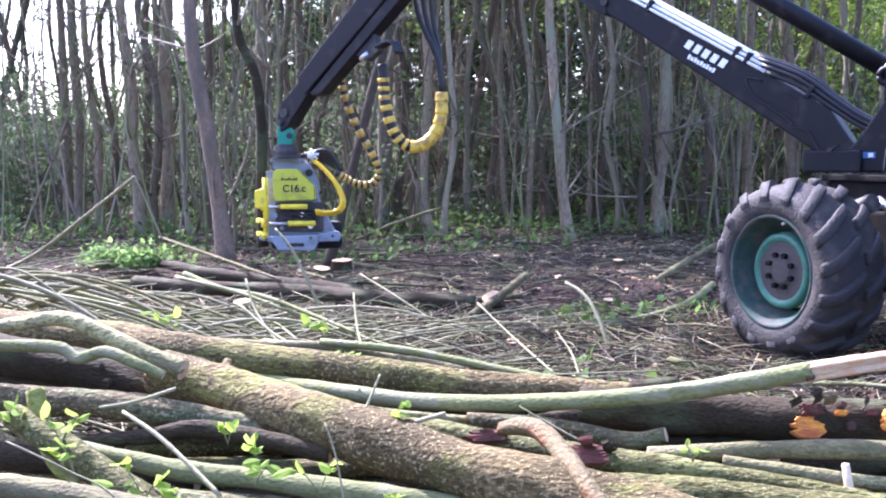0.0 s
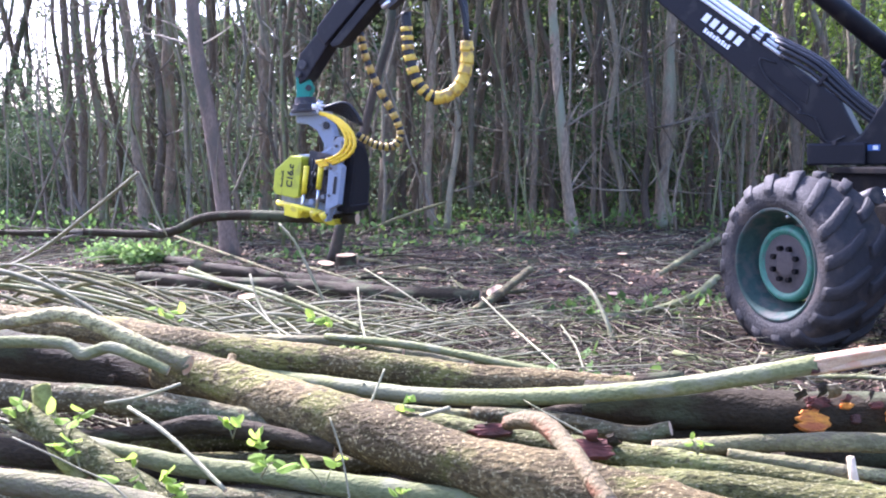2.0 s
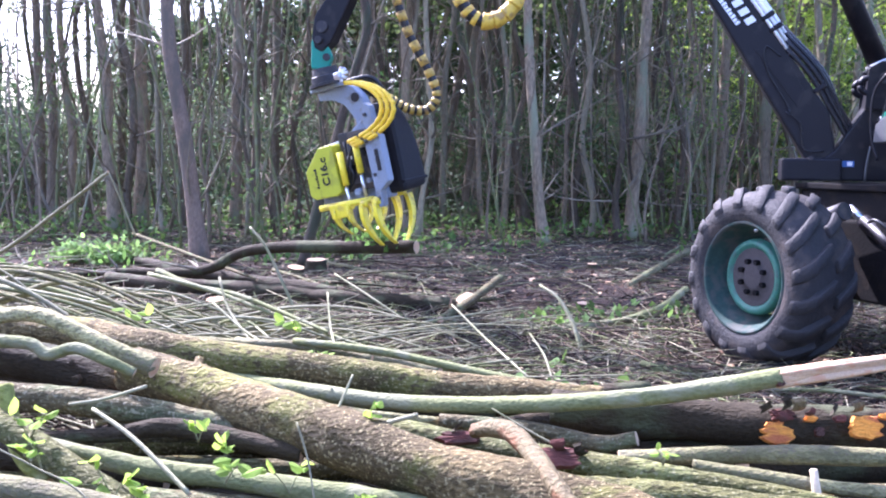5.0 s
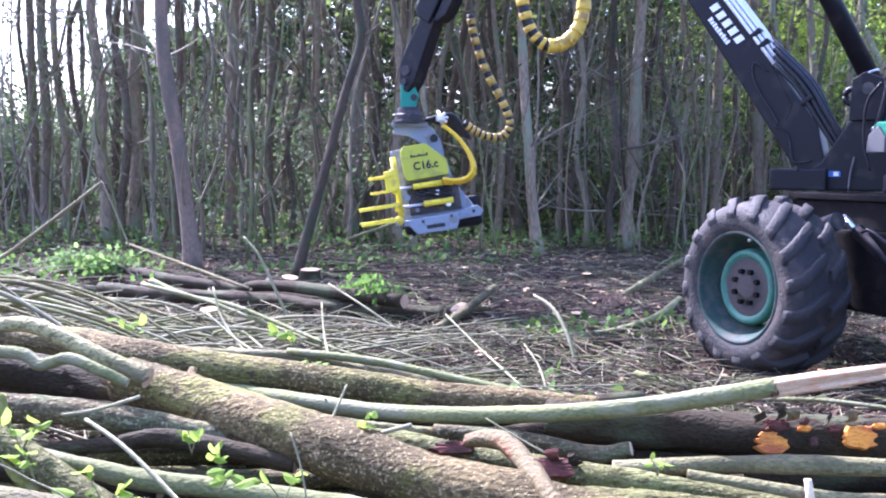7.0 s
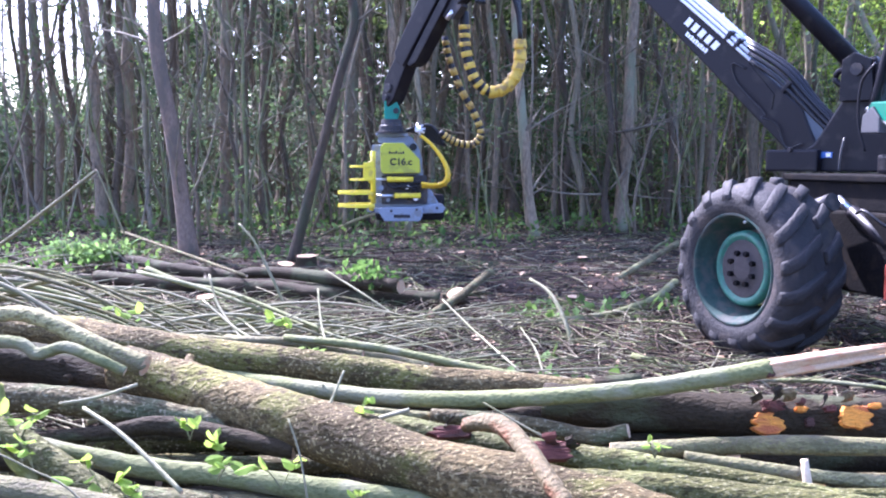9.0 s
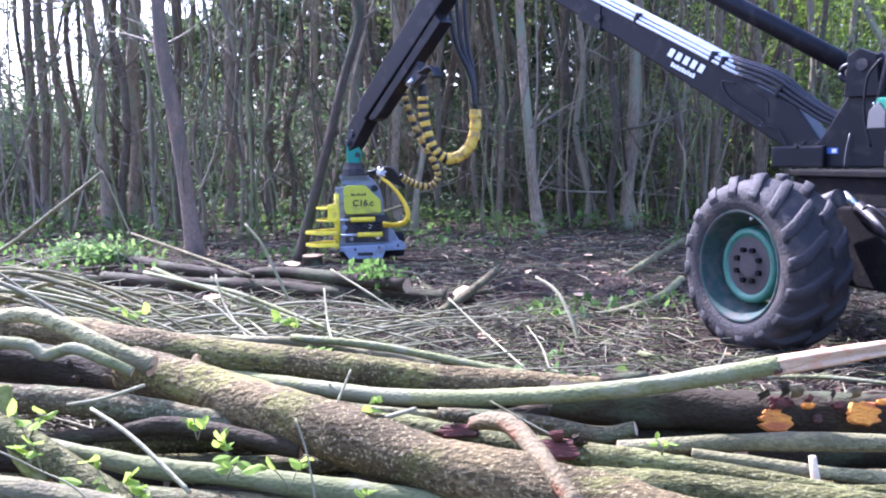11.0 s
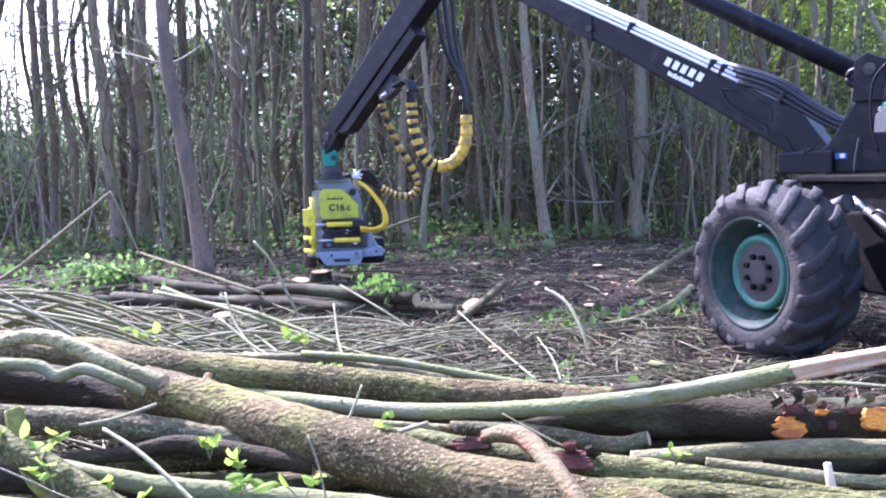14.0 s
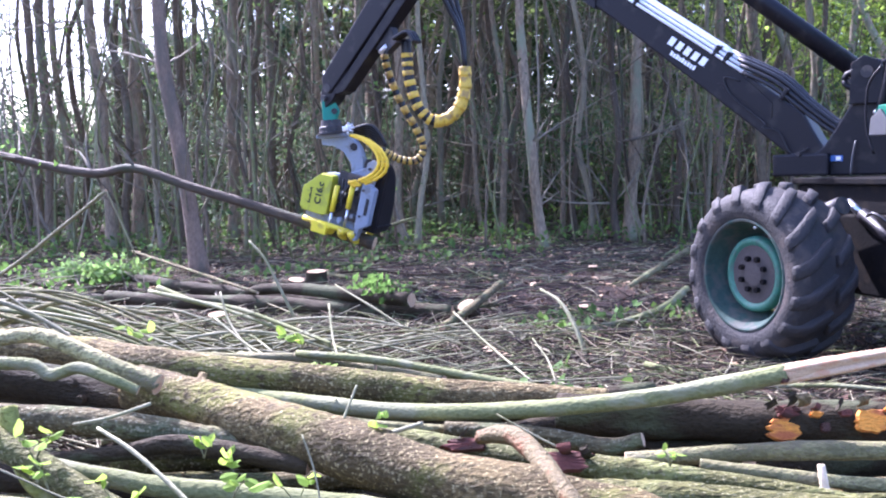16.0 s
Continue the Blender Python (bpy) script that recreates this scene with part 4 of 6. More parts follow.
            P["claws"].append((claw, side, y0, z))
    # yellow hoses from the valve to the body, in stiff lengths
    piece = mesh_of("yellow_hose", tube(bmesh.new(), [(-0.056, 0, 0, 0.016), (-0.05, 0, 0, 0.021), (0.05, 0, 0, 0.021), (0.056, 0, 0, 0.016)], 10, 1, cap=0, curve=False), M["hose_y"])
    P["hoses"] = []
    for k in range(3):
        P["hoses"].append([tagged(new("yellow_hose", piece), "bright yellow hydraulic hose length") for _ in range(12)])
        for ob in P["hoses"][k]:
            ob.parent = head
    P["head"] = head
    return P


def lathe_z(bm, profile, segs=28):
    rings = []
    for k in range(segs):
        a = 2 * math.pi * k / segs
        rings.append([bm.verts.new((r * math.cos(a), r * math.sin(a), z)) for r, z in profile])
    for k in range(segs):
        a, b = rings[k], rings[(k + 1) % segs]
        for i in range(len(profile) - 1):
            bm.faces.new((a[i], b[i], b[i + 1], a[i + 1]))
    bmesh.ops.remove_doubles(bm, verts=bm.verts[:], dist=0.0005)
    return bm


HEAD = build_head()


# ---- felled wood: logs, poles, branches ----
def felled(name, kind, label, points, group="felled wood"):
    if name == "stick":
        points = [(*p[:3], p[3] * 0.78) for p in points]
    r = max(p[3] for p in points)
    segs = 24 if r > 0.06 else 14 if r > 0.025 else 7
    bm = tube(bmesh.new(), points, segs, 12 if r > 0.025 else 5, 0.15 if r > 0.03 else 0.18, seed=points[0][0] * 7.1 + points[0][1])
    rng = random.Random(int(abs(points[0][0] * 1000)) + 5)
    stubs = []
    if r > 0.03:                      # knots and short branch stubs
        for k in range(2 + int(r * 30)):
            i = rng.randrange(len(points) - 1)
            t = rng.random()
            q = [a + (b - a) * t for a, b in zip(points[i], points[i + 1])]
            d = Vector((rng.uniform(-1, 1), rng.uniform(-1, 1), rng.uniform(-0.3, 1))).normalized()
            ln = q[3] * rng.uniform(1.05, 1.5)
            stubs.append([(q[0], q[1], q[2], q[3] * 0.3), (q[0] + d.x * ln, q[1] + d.y * ln, q[2] + d.z * ln, q[3] * rng.uniform(0.10, 0.2))])
    ob = part(name, bm, [M[kind], M["cut"]], None)
    for s in stubs:
        part("branch_stub", tube(bmesh.new(), s, 7, 2, cap=0), [M[kind], M["cut"]], ob)
    return tagged(ob, label, name, group)


def limb(bm, p, d, length, r, rng, depth=0, segs=5):
    """A crooked branch with side twigs."""
    pts, q, v = [(*p, r)], Vector(p), Vector(d).normalized()
    n = 5
    for i in range(n):
        v = (v + Vector((rng.uniform(-1, 1), rng.uniform(-1, 1), rng.uniform(-0.5, 0.6))) * 0.22).normalized()
        q = q + v * length / n
        pts.append((*q, r * (1 - 0.85 * (i + 1) / n)))
    tube(bm, pts, segs, 1, curve=False)
    if depth:
        for i in range(rng.randint(2, 4)):
            k = rng.randint(1, n - 1)
            s = (v + Vector((rng.uniform(-1, 1), rng.uniform(-1, 1), rng.uniform(-0.4, 0.8)))).normalized()
            limb(bm, pts[k][:3], s, length * rng.uniform(0.3, 0.55), pts[k][3] * 0.55, rng, depth - 1, 4)


def crown_mesh(seed, count, spread, low, high, size, slot_mat):
    """Leaves in uneven clumps round a few limbs."""
    rng = random.Random(seed)
    bm = bmesh.new()
    clumps = [(rng.gauss(0, spread), rng.gauss(0, spread), rng.uniform(low, high), rng.uniform(0.25, 0.8)) for _ in range(max(8, count // 70))]
    for _ in range(count):
        cx, cy, cz, s = clumps[rng.randrange(len(clumps))]
        leaf(bm, (cx + rng.gauss(0, s), cy + rng.gauss(0, s), cz + rng.gauss(0, s * 0.6)), size * rng.uniform(0.7, 1.3), rng)
    return mesh_of("crown", bm, slot_mat, False)


CROWNS = [crown_mesh(40 + i, 520, 1.05, 5.4, 13.0, 0.22, M["canopy"]) for i in range(5)]


def tree(x, y, dx, rise, r, seed, label, crown=True, group="standing trees"):
    """A slim standing tree: base at (x, y), leaning by dx over rise metres."""
    rng = random.Random(seed)
    z = height(x, y) - 0.08
    top = 12.0
    lean = dx / rise
    pts = []
    by = rng.uniform(-0.05, 0.05)
    n = 10
    for i in range(n):
        h = top * (i / (n - 1)) ** 1.25
        wob = 0.07 * (1 + h * 0.3) * (0.4 if r > 0.1 else 1.5 if group == "standing trees" else 2.4)
        wx, wy = (0, 0) if i == 0 else (rng.uniform(-wob, wob), rng.uniform(-wob, wob))
        bend = lean * h if h < 5 else lean * 5 + lean * 0.5 * (h - 5)
        flare = 1.35 if i == 0 else 1.0
        pts.append((bend + wx, by * h + wy, h, max(0.012, r * flare * (1 - 0.055 * h))))
    ob = new("tree")
    ob.location = (x, y, z)
    tagged(ob, label, "tree", group)
    bm = tube(bmesh.new(), pts, 10 if r > 0.06 else 7, 3, 0.12, seed)
    # deeper trees take mostly dark bark: the wood's shade put into their colour
    bark = "trunk_red" if label.startswith("thick") else rng.choice(("trunk_dark", "trunk_dark", "trunk")) if group != "standing trees" else "trunk" if r > 0.09 else rng.choice(("trunk", "trunk", "trunk_dark", "trunk_pale") if r > 0.055 else ("trunk", "trunk_pale", "trunk_dark"))
    part("trunk", bm, [M[bark], M["cut"]], ob)
    bm = bmesh.new()
    for k in range(rng.randint(9, 15)):
        i = rng.randint(1, n - 2)
        p = pts[i]
        a = rng.uniform(0, 2 * math.pi)
        limb(bm, p[:3], (math.cos(a), math.sin(a), rng.uniform(-0.1, 1.4)), rng.uniform(0.6, 2.2), min(0.022, p[3] * 0.4), rng, 1, 5)
        if group == "standing trees":
            part("branch", bm, [M["twig"], M["cut"]], ob)
            bm = bmesh.new()
    if group != "standing trees":
        tagged(part("twig", bm, [M["twig"], M["cut"]], ob), "bare grey twigs", kind="stuff")
    else:
        bm.free()
    # edge crowns stay unseen above the view, added to shade ground and trunks
    if crown and (group != "standing trees" or (rng.random() < 0.36 and x > -0.25 * y)):
        c = new("crown", CROWNS[rng.randrange(5)])
        c.parent = ob
        c.matrix_basis = pose(lean * 5, 0, 0, 0, 0, rng.uniform(0, 360))
    return ob


EDGE = [  # x, y, lean over rise, rise, radius
    (-8.38, 22.45, 0.07, 4.54, 0.085),
    (-7.83, 21.68, -0.02, 4.45, 0.094),
    (-7.42, 21.68, -0.11, 4.45, 0.070),
    (-7.26, 22.12, -0.05, 4.51, 0.060),
    (-6.02, 19.79, -0.23, 4.21, 0.096),
    (-5.74, 19.79, -0.07, 4.22, 0.064),
    (-5.66, 20.28, 0.09, 4.28, 0.110),
    (-3.30, 14.88, -0.42, 3.60, 0.121),
    (-3.84, 20.25, 0.22, 4.28, 0.088),
    (-3.55, 16.66, 0.01, 3.83, 0.032),
    (-4.67, 19.41, 0.26, 4.17, 0.063),
    (-4.84, 18.84, -0.20, 4.10, 0.046),
    (-3.26, 18.38, -0.12, 4.05, 0.040),
    (-3.13, 18.17, 0.03, 4.02, 0.039),
    (-3.21, 19.38, 0.13, 4.17, 0.063),
    (-3.06, 20.50, -0.02, 4.31, 0.078),
    (-2.60, 19.98, 0.22, 4.25, 0.054),
    (-2.07, 20.61, -0.08, 4.33, 0.078),
    (-1.42, 19.96, 0.17, 4.25, 0.119),
    (-1.07, 20.20, 0.10, 4.28, 0.066),
    (-0.46, 18.55, -0.26, 4.07, 0.085),
    (-0.24, 18.22, 0.19, 4.03, 0.059),
    (-0.82, 19.34, 0.35, 4.18, 0.052),
    (0.27, 20.98, 0.23, 4.38, 0.068),
    (0.70, 21.54, -0.07, 4.46, 0.082),
    (1.05, 20.97, -0.15, 4.38, 0.057),
    (1.41, 20.55, 0.07, 4.33, 0.067),
    (1.81, 20.95, -0.19, 4.38, 0.079),
    (1.92, 17.68, -0.18, 3.97, 0.096),
    (2.45, 19.64, -0.11, 4.22, 0.053),
    (2.71, 19.64, 0.08, 4.22, 0.085),
    (2.90, 18.93, -0.33, 4.13, 0.061),
    (3.28, 18.16, -0.27, 4.04, 0.064),
    (3.52, 18.48, 0.20, 4.08, 0.115),
    (3.92, 19.26, -0.27, 4.18, 0.047),
    (4.35, 19.86, -0.05, 4.25, 0.075),
    (4.55, 19.25, -0.06, 4.18, 0.063),
    (5.03, 20.10, -0.18, 4.29, 0.054),
    (5.58, 20.09, -0.02, 4.29, 0.109),
    (5.17, 19.60, -0.01, 4.22, 0.053),
    (6.45, 20.08, -0.17, 4.29, 0.130),
    (6.19, 20.47, 0.00, 4.34, 0.055),
    (6.91, 19.81, -0.26, 4.26, 0.075),
    (7.39, 20.06, -0.02, 4.29, 0.087),
    (7.82, 20.05, -0.25, 4.29, 0.065),
    (8.37, 20.30, -0.02, 4.32, 0.077),
    (8.81, 20.04, -0.27, 4.29, 0.087)]
SORTS = ["slim grey-barked standing tree at the edge of the wood", "slender leaning standing tree with dead twigs", "straight standing trunk with grey bark"]
for i, (x, y, dx, rise, r) in enumerate(EDGE):
    if x < -1 and y > 17 and r > 0.055:
        r *= 1.3
    tree(x, y, dx, rise, r, 100 + i, "thick reddish-brown trunk standing by the felled wood" if r > 0.1 and y < 17 else SORTS[i % 3])

# deeper wood
rng = random.Random(5)
MODELS = [tree(rng.uniform(-12, 14), rng.uniform(25, 30), rng.uniform(-0.4, 0.4), 4, rng.uniform(0.05, 0.11), 300 + i, "slim standing tree deeper in the wood", i < 5, "trees deeper in the wood") for i in range(10)]
for i in range(245):
    y = 22.5 + 30 * rng.random() ** 1.3
    half = y * 0.5 + 2
    x = rng.uniform(-half, half)
    if x < -0.27 * y and rng.random() < 0.55:
        continue
    leafy = rng.random() < (0.3 if x < -0.1 * y else 0.6)
    src = MODELS[rng.randrange(5) if leafy else 5 + rng.randrange(5)]
    copy_thing(src, pose(x, y, height(x, y) - 0.1, rng.gauss(0, 6), rng.gauss(0, 6), rng.uniform(0, 360)))


# thin crooked saplings between the trunks, some leaning, a few with leaves
def sapling(x, y, seed, bark="", thick=0.0):
    rng = random.Random(seed)
    ob = tagged(new("sapling"), "thin crooked sapling between the trunks", "sapling", "saplings")
    ob.location = (x, y, height(x, y) - 0.05)
    pts, q = [], Vector((0, 0, 0))
    v = Vector((rng.gauss(0, 0.05 if thick else 0.22), rng.gauss(0, 0.05 if thick else 0.22), 1)).normalized()
    r = thick or rng.uniform(0.012, 0.034)
    tall = 8.5 if thick else rng.uniform(3.5, 8)
    for i in range(9):
        pts.append((*q, r * (1 - 0.09 * i)))
        v = (v + Vector((rng.gauss(0, 0.10), rng.gauss(0, 0.10), 0.06))).normalized()
        q = q + v * tall / 8
    part("stem", tube(bmesh.new(), pts, 6, 2, 0.1, seed), [M[bark or rng.choice(("trunk", "trunk_dark", "trunk_dark", "twig", "green"))], M["cut"]], ob)
    for k in range(rng.randint(3, 7)):
        p = pts[rng.randint(2, 8)]
        a = rng.uniform(0, 6.28)
        bm = bmesh.new()
        limb(bm, p[:3], (math.cos(a), math.sin(a), rng.uniform(0.2, 1.6)), rng.uniform(0.5, 1.8), p[3] * 0.6, rng, 1, 4)
        part("branch", bm, [M["twig"], M["cut"]], ob)
    if rng.random() < (0.2 if x < 0 else 0.4):
        lb = bmesh.new()
        for c in range(rng.randint(6, 13)):
            p = pts[rng.randint(1, 8)]
            o = Vector((rng.gauss(0, 0.4), rng.gauss(0, 0.4), rng.gauss(0, 0.3)))
            for j in range(22):
                leaf(lb, Vector(p[:3]) + o + Vector((rng.gauss(0, 0.22), rng.gauss(0, 0.22), rng.gauss(0, 0.14))), rng.uniform(0.06, 0.13), rng)
        part("foliage", lb, M[rng.choice(("leaf", "leaf", "herb"))], ob)


rng = random.Random(31)
for i in range(235):
    y = 17.5 + 12 * rng.random() ** 1.2
    sapling(rng.uniform(-0.44, 0.44) * y, y, 700 + i)
for i, (x, y, r) in enumerate([(-2.75, 16.0, 0.032), (-2.62, 16.2, 0.024), (-3.85, 16.0, 0.026), (-3.3, 16.4, 0.022), (-2.2, 16.6, 0.02), (-2.45, 15.8, 0.016), (-1.9, 17.2, 0.024), (-4.9, 17.0, 0.024), (1.2, 17.0, 0.02), (4.2, 17.5, 0.022)]):
    sapling(x, y, 1000 + i, "green", r)


# dead poles leaning between the trees
for i in range(16):
    y = rng.uniform(17, 24)
    x = rng.uniform(-0.40, 0.38) * y
    a, ln, r = rng.choice((-1, 1)) * rng.uniform(0.25, 0.75), rng.uniform(2.5, 5), rng.uniform(0.012, 0.03)
    z = height(x, y)
    felled("dead_pole", rng.choice(("pale", "grey", "grey")), "dead pole leaning between the trees",
           [(x, y, z - 0.05, r), (x + math.sin(a) * ln * 0.5 + rng.uniform(-0.05, 0.05), y + 0.2, z + math.cos(a) * ln * 0.5, r * 0.85), (x + math.sin(a) * ln, y + 0.4, z + math.cos(a) * ln, r * 0.6)], "leaning dead poles")


# undergrowth
def shrub_model(seed, m, tall, count, size):
    rng = random.Random(seed)
    ob = tagged(new("shrub"), "leafy green undergrowth shrub under the trees", "shrub", "undergrowth shrubs")
    bm = bmesh.new()
    for _ in range(7):
        a = rng.uniform(0, 2 * math.pi)
        limb(bm, (0, 0, -0.05), (0.5 * math.cos(a), 0.5 * math.sin(a), 1), tall * rng.uniform(0.7, 1.1), 0.012, rng, 1, 4)
    tagged(part("stem", bm, [M["twig"], M["cut"]], ob), kind="stuff")
    bm = bmesh.new()
    for _ in range(count):
        h = tall * rng.uniform(0.15, 1.05)
        s = 0.25 + 0.3 * h
        leaf(bm, (rng.gauss(0, s), rng.gauss(0, s), h), size * rng.uniform(0.6, 1.3), rng)
    part("foliage", bm, m, ob)
    return ob


rng = random.Random(17)
SHRUBS = [shrub_model(500, M["leaf"], 1.0, 420, 0.10), shrub_model(501, M["leaf"], 2.6, 800, 0.13), shrub_model(502, M["leaf"], 3.4, 900, 0.14), shrub_model(503, M["leaf"], 0.5, 300, 0.09), shrub_model(504, M["leaf_light"], 7.0, 1900, 0.15)]
for i, (x, y) in enumerate([(-7.5, 27), (4, 24), (12, 30), (0.5, 21), (11.2, 27)]):
    SHRUBS[i].matrix_basis = pose(x, y, height(x, y))
for i in range(215):
    y = 20.0 + 24 * rng.random() ** 0.8
    x = rng.uniform(-0.46, 0.48) * y
    k = 3 if y < 24 and rng.random() < 0.7 else rng.choice((0, 0, 1, 1, 2))
    if k == 2 and -0.2 * y < x < 0.25 * y:
        k = 1
    copy_thing(SHRUBS[k], pose(x, y, height(x, y), 0, 0, rng.uniform(0, 360)))

for x, y in [(-10.5, 24), (-11.5, 27), (-12.6, 29), (-13.5, 32), (-12, 33), (-10, 30), (10.8, 25), (11.6, 28), (12.6, 30), (9.6, 27), (13.5, 33), (10.5, 33), (-9.4, 23), (14.5, 35), (11.2, 22.5), (8.6, 31)]:
    copy_thing(SHRUBS[2], pose(x, y, height(x, y), 0, 0, rng.uniform(0, 360)))
# tall shrubs at the right, their backlit brightness put into the leaf colour
for x, y in [(9.2, 22.6), (9.9, 23.8), (9.6, 25.2), (10.4, 25.5), (12.4, 29), (11.8, 31), (9.4, 29), (10.2, 34), (8.9, 25), (11.2, 24.5), (12.4, 27), (10.0, 30.5)]:
    copy_thing(SHRUBS[4], pose(x, y, height(x, y), 0, 0, rng.uniform(0, 360)))

# far woods that close the view
def far_woods():
    rng = random.Random(77)
    bm = bmesh.new()
    for i in range(46000):
        a = rng.uniform(-0.66, 0.66)
        d = rng.uniform(38, 60)
        x, y = d * math.sin(a), d * math.cos(a)
        hi = 14.0 if x > -0.2 * y else 3.2 if x < -0.3 * y else 6.5
        if hi < 5 and rng.random() < 0.4:
            continue
        if hi < 10 and noise.noise((x * 0.25, y * 0.1, hi * 0.3 + i % 7)) > 0.35:
            continue
        # leaves at the right take the lighter colour, which imitates light from behind
        leaf(bm, (x, y, hi * rng.random()), rng.uniform(0.5, 1.0), rng, int(x > 0.27 * y + rng.gauss(0, 2)))
    ob = part("far_woods", bm, [M["leaf"], M["leaf_light"]], None)
    tagged(ob, "dense green foliage of the far woods", "woods", kind="stuff")


far_woods()


# ---- the wood pile and felled stems ----
felled("log", "brown", "thick brown felled log with rough bark, lying across the pile", [(-1.32, 4.55, 0.62, 0.106), (-0.92, 4.35, 0.56, 0.108), (-0.51, 4.10, 0.49, 0.111), (-0.05, 3.80, 0.42, 0.115), (0.43, 3.55, 0.35, 0.125), (0.78, 3.35, 0.31, 0.120), (1.10, 3.20, 0.24, 0.114)])
felled("log", "brown", "long brown log with mossy bark in the pile", [(-2.62, 5.30, 0.73, 0.095), (-1.96, 5.15, 0.70, 0.092), (-1.33, 5.00, 0.63, 0.089), (-0.72, 4.95, 0.56, 0.088), (-0.06, 4.85, 0.50, 0.079), (0.52, 4.80, 0.46, 0.070), (0.80, 4.75, 0.45, 0.064)])
felled("log", "dark", "dark brown log with torn orange bark scars", [(0.54, 4.55, 0.45, 0.089), (0.97, 4.45, 0.45, 0.089), (1.43, 4.35, 0.44, 0.092), (1.94, 4.30, 0.43, 0.093), (2.38, 4.25, 0.44, 0.092)])
felled("pole", "green", "slim green-barked pole with a splintered end", [(-1.22, 5.00, 0.52, 0.032), (-0.98, 4.90, 0.51, 0.036), (-0.59, 4.75, 0.49, 0.037), (-0.11, 4.55, 0.48, 0.037), (0.28, 4.40, 0.51, 0.037), (0.63, 4.30, 0.55, 0.038), (0.93, 4.25, 0.59, 0.039), (1.19, 4.20, 0.64, 0.040), (1.42, 4.15, 0.69, 0.040)])
felled("pole", "green", "thin grey-green pole lying over the logs", [(-0.73, 5.50, 0.59, 0.019), (-0.24, 5.30, 0.57, 0.022), (0.27, 5.10, 0.50, 0.023), (0.74, 4.90, 0.45, 0.024)])
felled("branch", "pale", "crooked grey branch resting on the log pile", [(-2.20, 4.60, 0.81, 0.031), (-1.93, 4.50, 0.85, 0.032), (-1.71, 4.45, 0.88, 0.034), (-1.53, 4.40, 0.83, 0.036), (-1.36, 4.35, 0.76, 0.039), (-1.15, 4.30, 0.68, 0.044)])
felled("branch", "green", "kinked green branch resting on the log pile", [(-2.06, 4.35, 0.78, 0.024), (-1.85, 4.30, 0.79, 0.026), (-1.65, 4.25, 0.79, 0.025), (-1.56, 4.22, 0.75, 0.025), (-1.44, 4.20, 0.78, 0.024), (-1.30, 4.15, 0.74, 0.022), (-1.19, 4.15, 0.69, 0.019)])
felled("log", "dark", "dark damp log under the top of the pile", [(-2.20, 4.75, 0.68, 0.098), (-1.87, 4.70, 0.64, 0.097), (-1.54, 4.65, 0.57, 0.101), (-1.15, 4.60, 0.50, 0.095), (-0.75, 4.50, 0.42, 0.085), (-0.35, 4.40, 0.30, 0.083)])
felled("log", "grey", "grey log with lichen inside the pile", [(-2.04, 4.30, 0.57, 0.056), (-1.69, 4.25, 0.57, 0.060), (-1.35, 4.20, 0.55, 0.059), (-0.94, 4.20, 0.48, 0.052), (-0.61, 4.20, 0.43, 0.045)])
felled("log", "dark", "thin dark log with a pale broken end", [(-1.55, 4.10, 0.44, 0.022), (-1.28, 4.10, 0.45, 0.033), (-1.05, 4.10, 0.48, 0.038), (-0.77, 4.05, 0.45, 0.037), (-0.50, 4.00, 0.40, 0.032)])
felled("pole", "green", "mossy green pole low in the pile", [(-1.58, 3.95, 0.48, 0.028), (-1.32, 3.90, 0.43, 0.034), (-1.03, 3.85, 0.38, 0.042), (-0.77, 3.80, 0.37, 0.041), (-0.47, 3.75, 0.34, 0.043), (-0.13, 3.70, 0.31, 0.042), (0.24, 3.65, 0.27, 0.041)])
felled("log", "moss", "dark green log sloping towards the ground", [(-1.68, 3.85, 0.60, 0.048), (-1.44, 3.75, 0.50, 0.055), (-1.24, 3.65, 0.41, 0.059), (-1.03, 3.55, 0.32, 0.063)])
felled("log", "yellowmoss", "mossy yellow-green stem standing on end in the pile", [(-1.61, 3.90, 0.69, 0.034), (-1.57, 3.85, 0.57, 0.038), (-1.50, 3.80, 0.45, 0.040), (-1.39, 3.75, 0.36, 0.040)])
felled("log", "pale", "pale bark log at the front of the pile", [(-1.65, 3.45, 0.47, 0.041), (-1.37, 3.40, 0.45, 0.046), (-1.09, 3.35, 0.41, 0.047), (-0.82, 3.30, 0.35, 0.046)])
felled("log", "moss", "green log with red patches of stripped bark", [(-0.44, 4.35, 0.43, 0.052), (-0.15, 4.25, 0.43, 0.053), (0.17, 4.15, 0.39, 0.056), (0.48, 4.05, 0.37, 0.057), (0.73, 3.95, 0.36, 0.058), (1.10, 3.85, 0.33, 0.052), (1.60, 3.70, 0.27, 0.046)])
felled("log", "torn", "short broken stub with peeled reddish bark", [(0.17, 4.04, 0.49, 0.028), (0.24, 3.98, 0.515, 0.034), (0.31, 3.90, 0.52, 0.038), (0.37, 3.74, 0.49, 0.038), (0.42, 3.52, 0.455, 0.037), (0.48, 3.34, 0.40, 0.034)])
felled("log", "grey", "short grey stub with a sawn end", [(0.04, 4.40, 0.44, 0.031), (0.42, 4.30, 0.43, 0.033), (0.70, 4.25, 0.38, 0.035), (0.85, 4.20, 0.42, 0.030)])
felled("pole", "pale", "smooth pale grey pole across the logs", [(0.75, 4.05, 0.38, 0.033), (0.98, 4.05, 0.39, 0.035), (1.25, 4.05, 0.40, 0.037), (1.54, 4.00, 0.41, 0.037), (1.89, 4.00, 0.40, 0.035)])
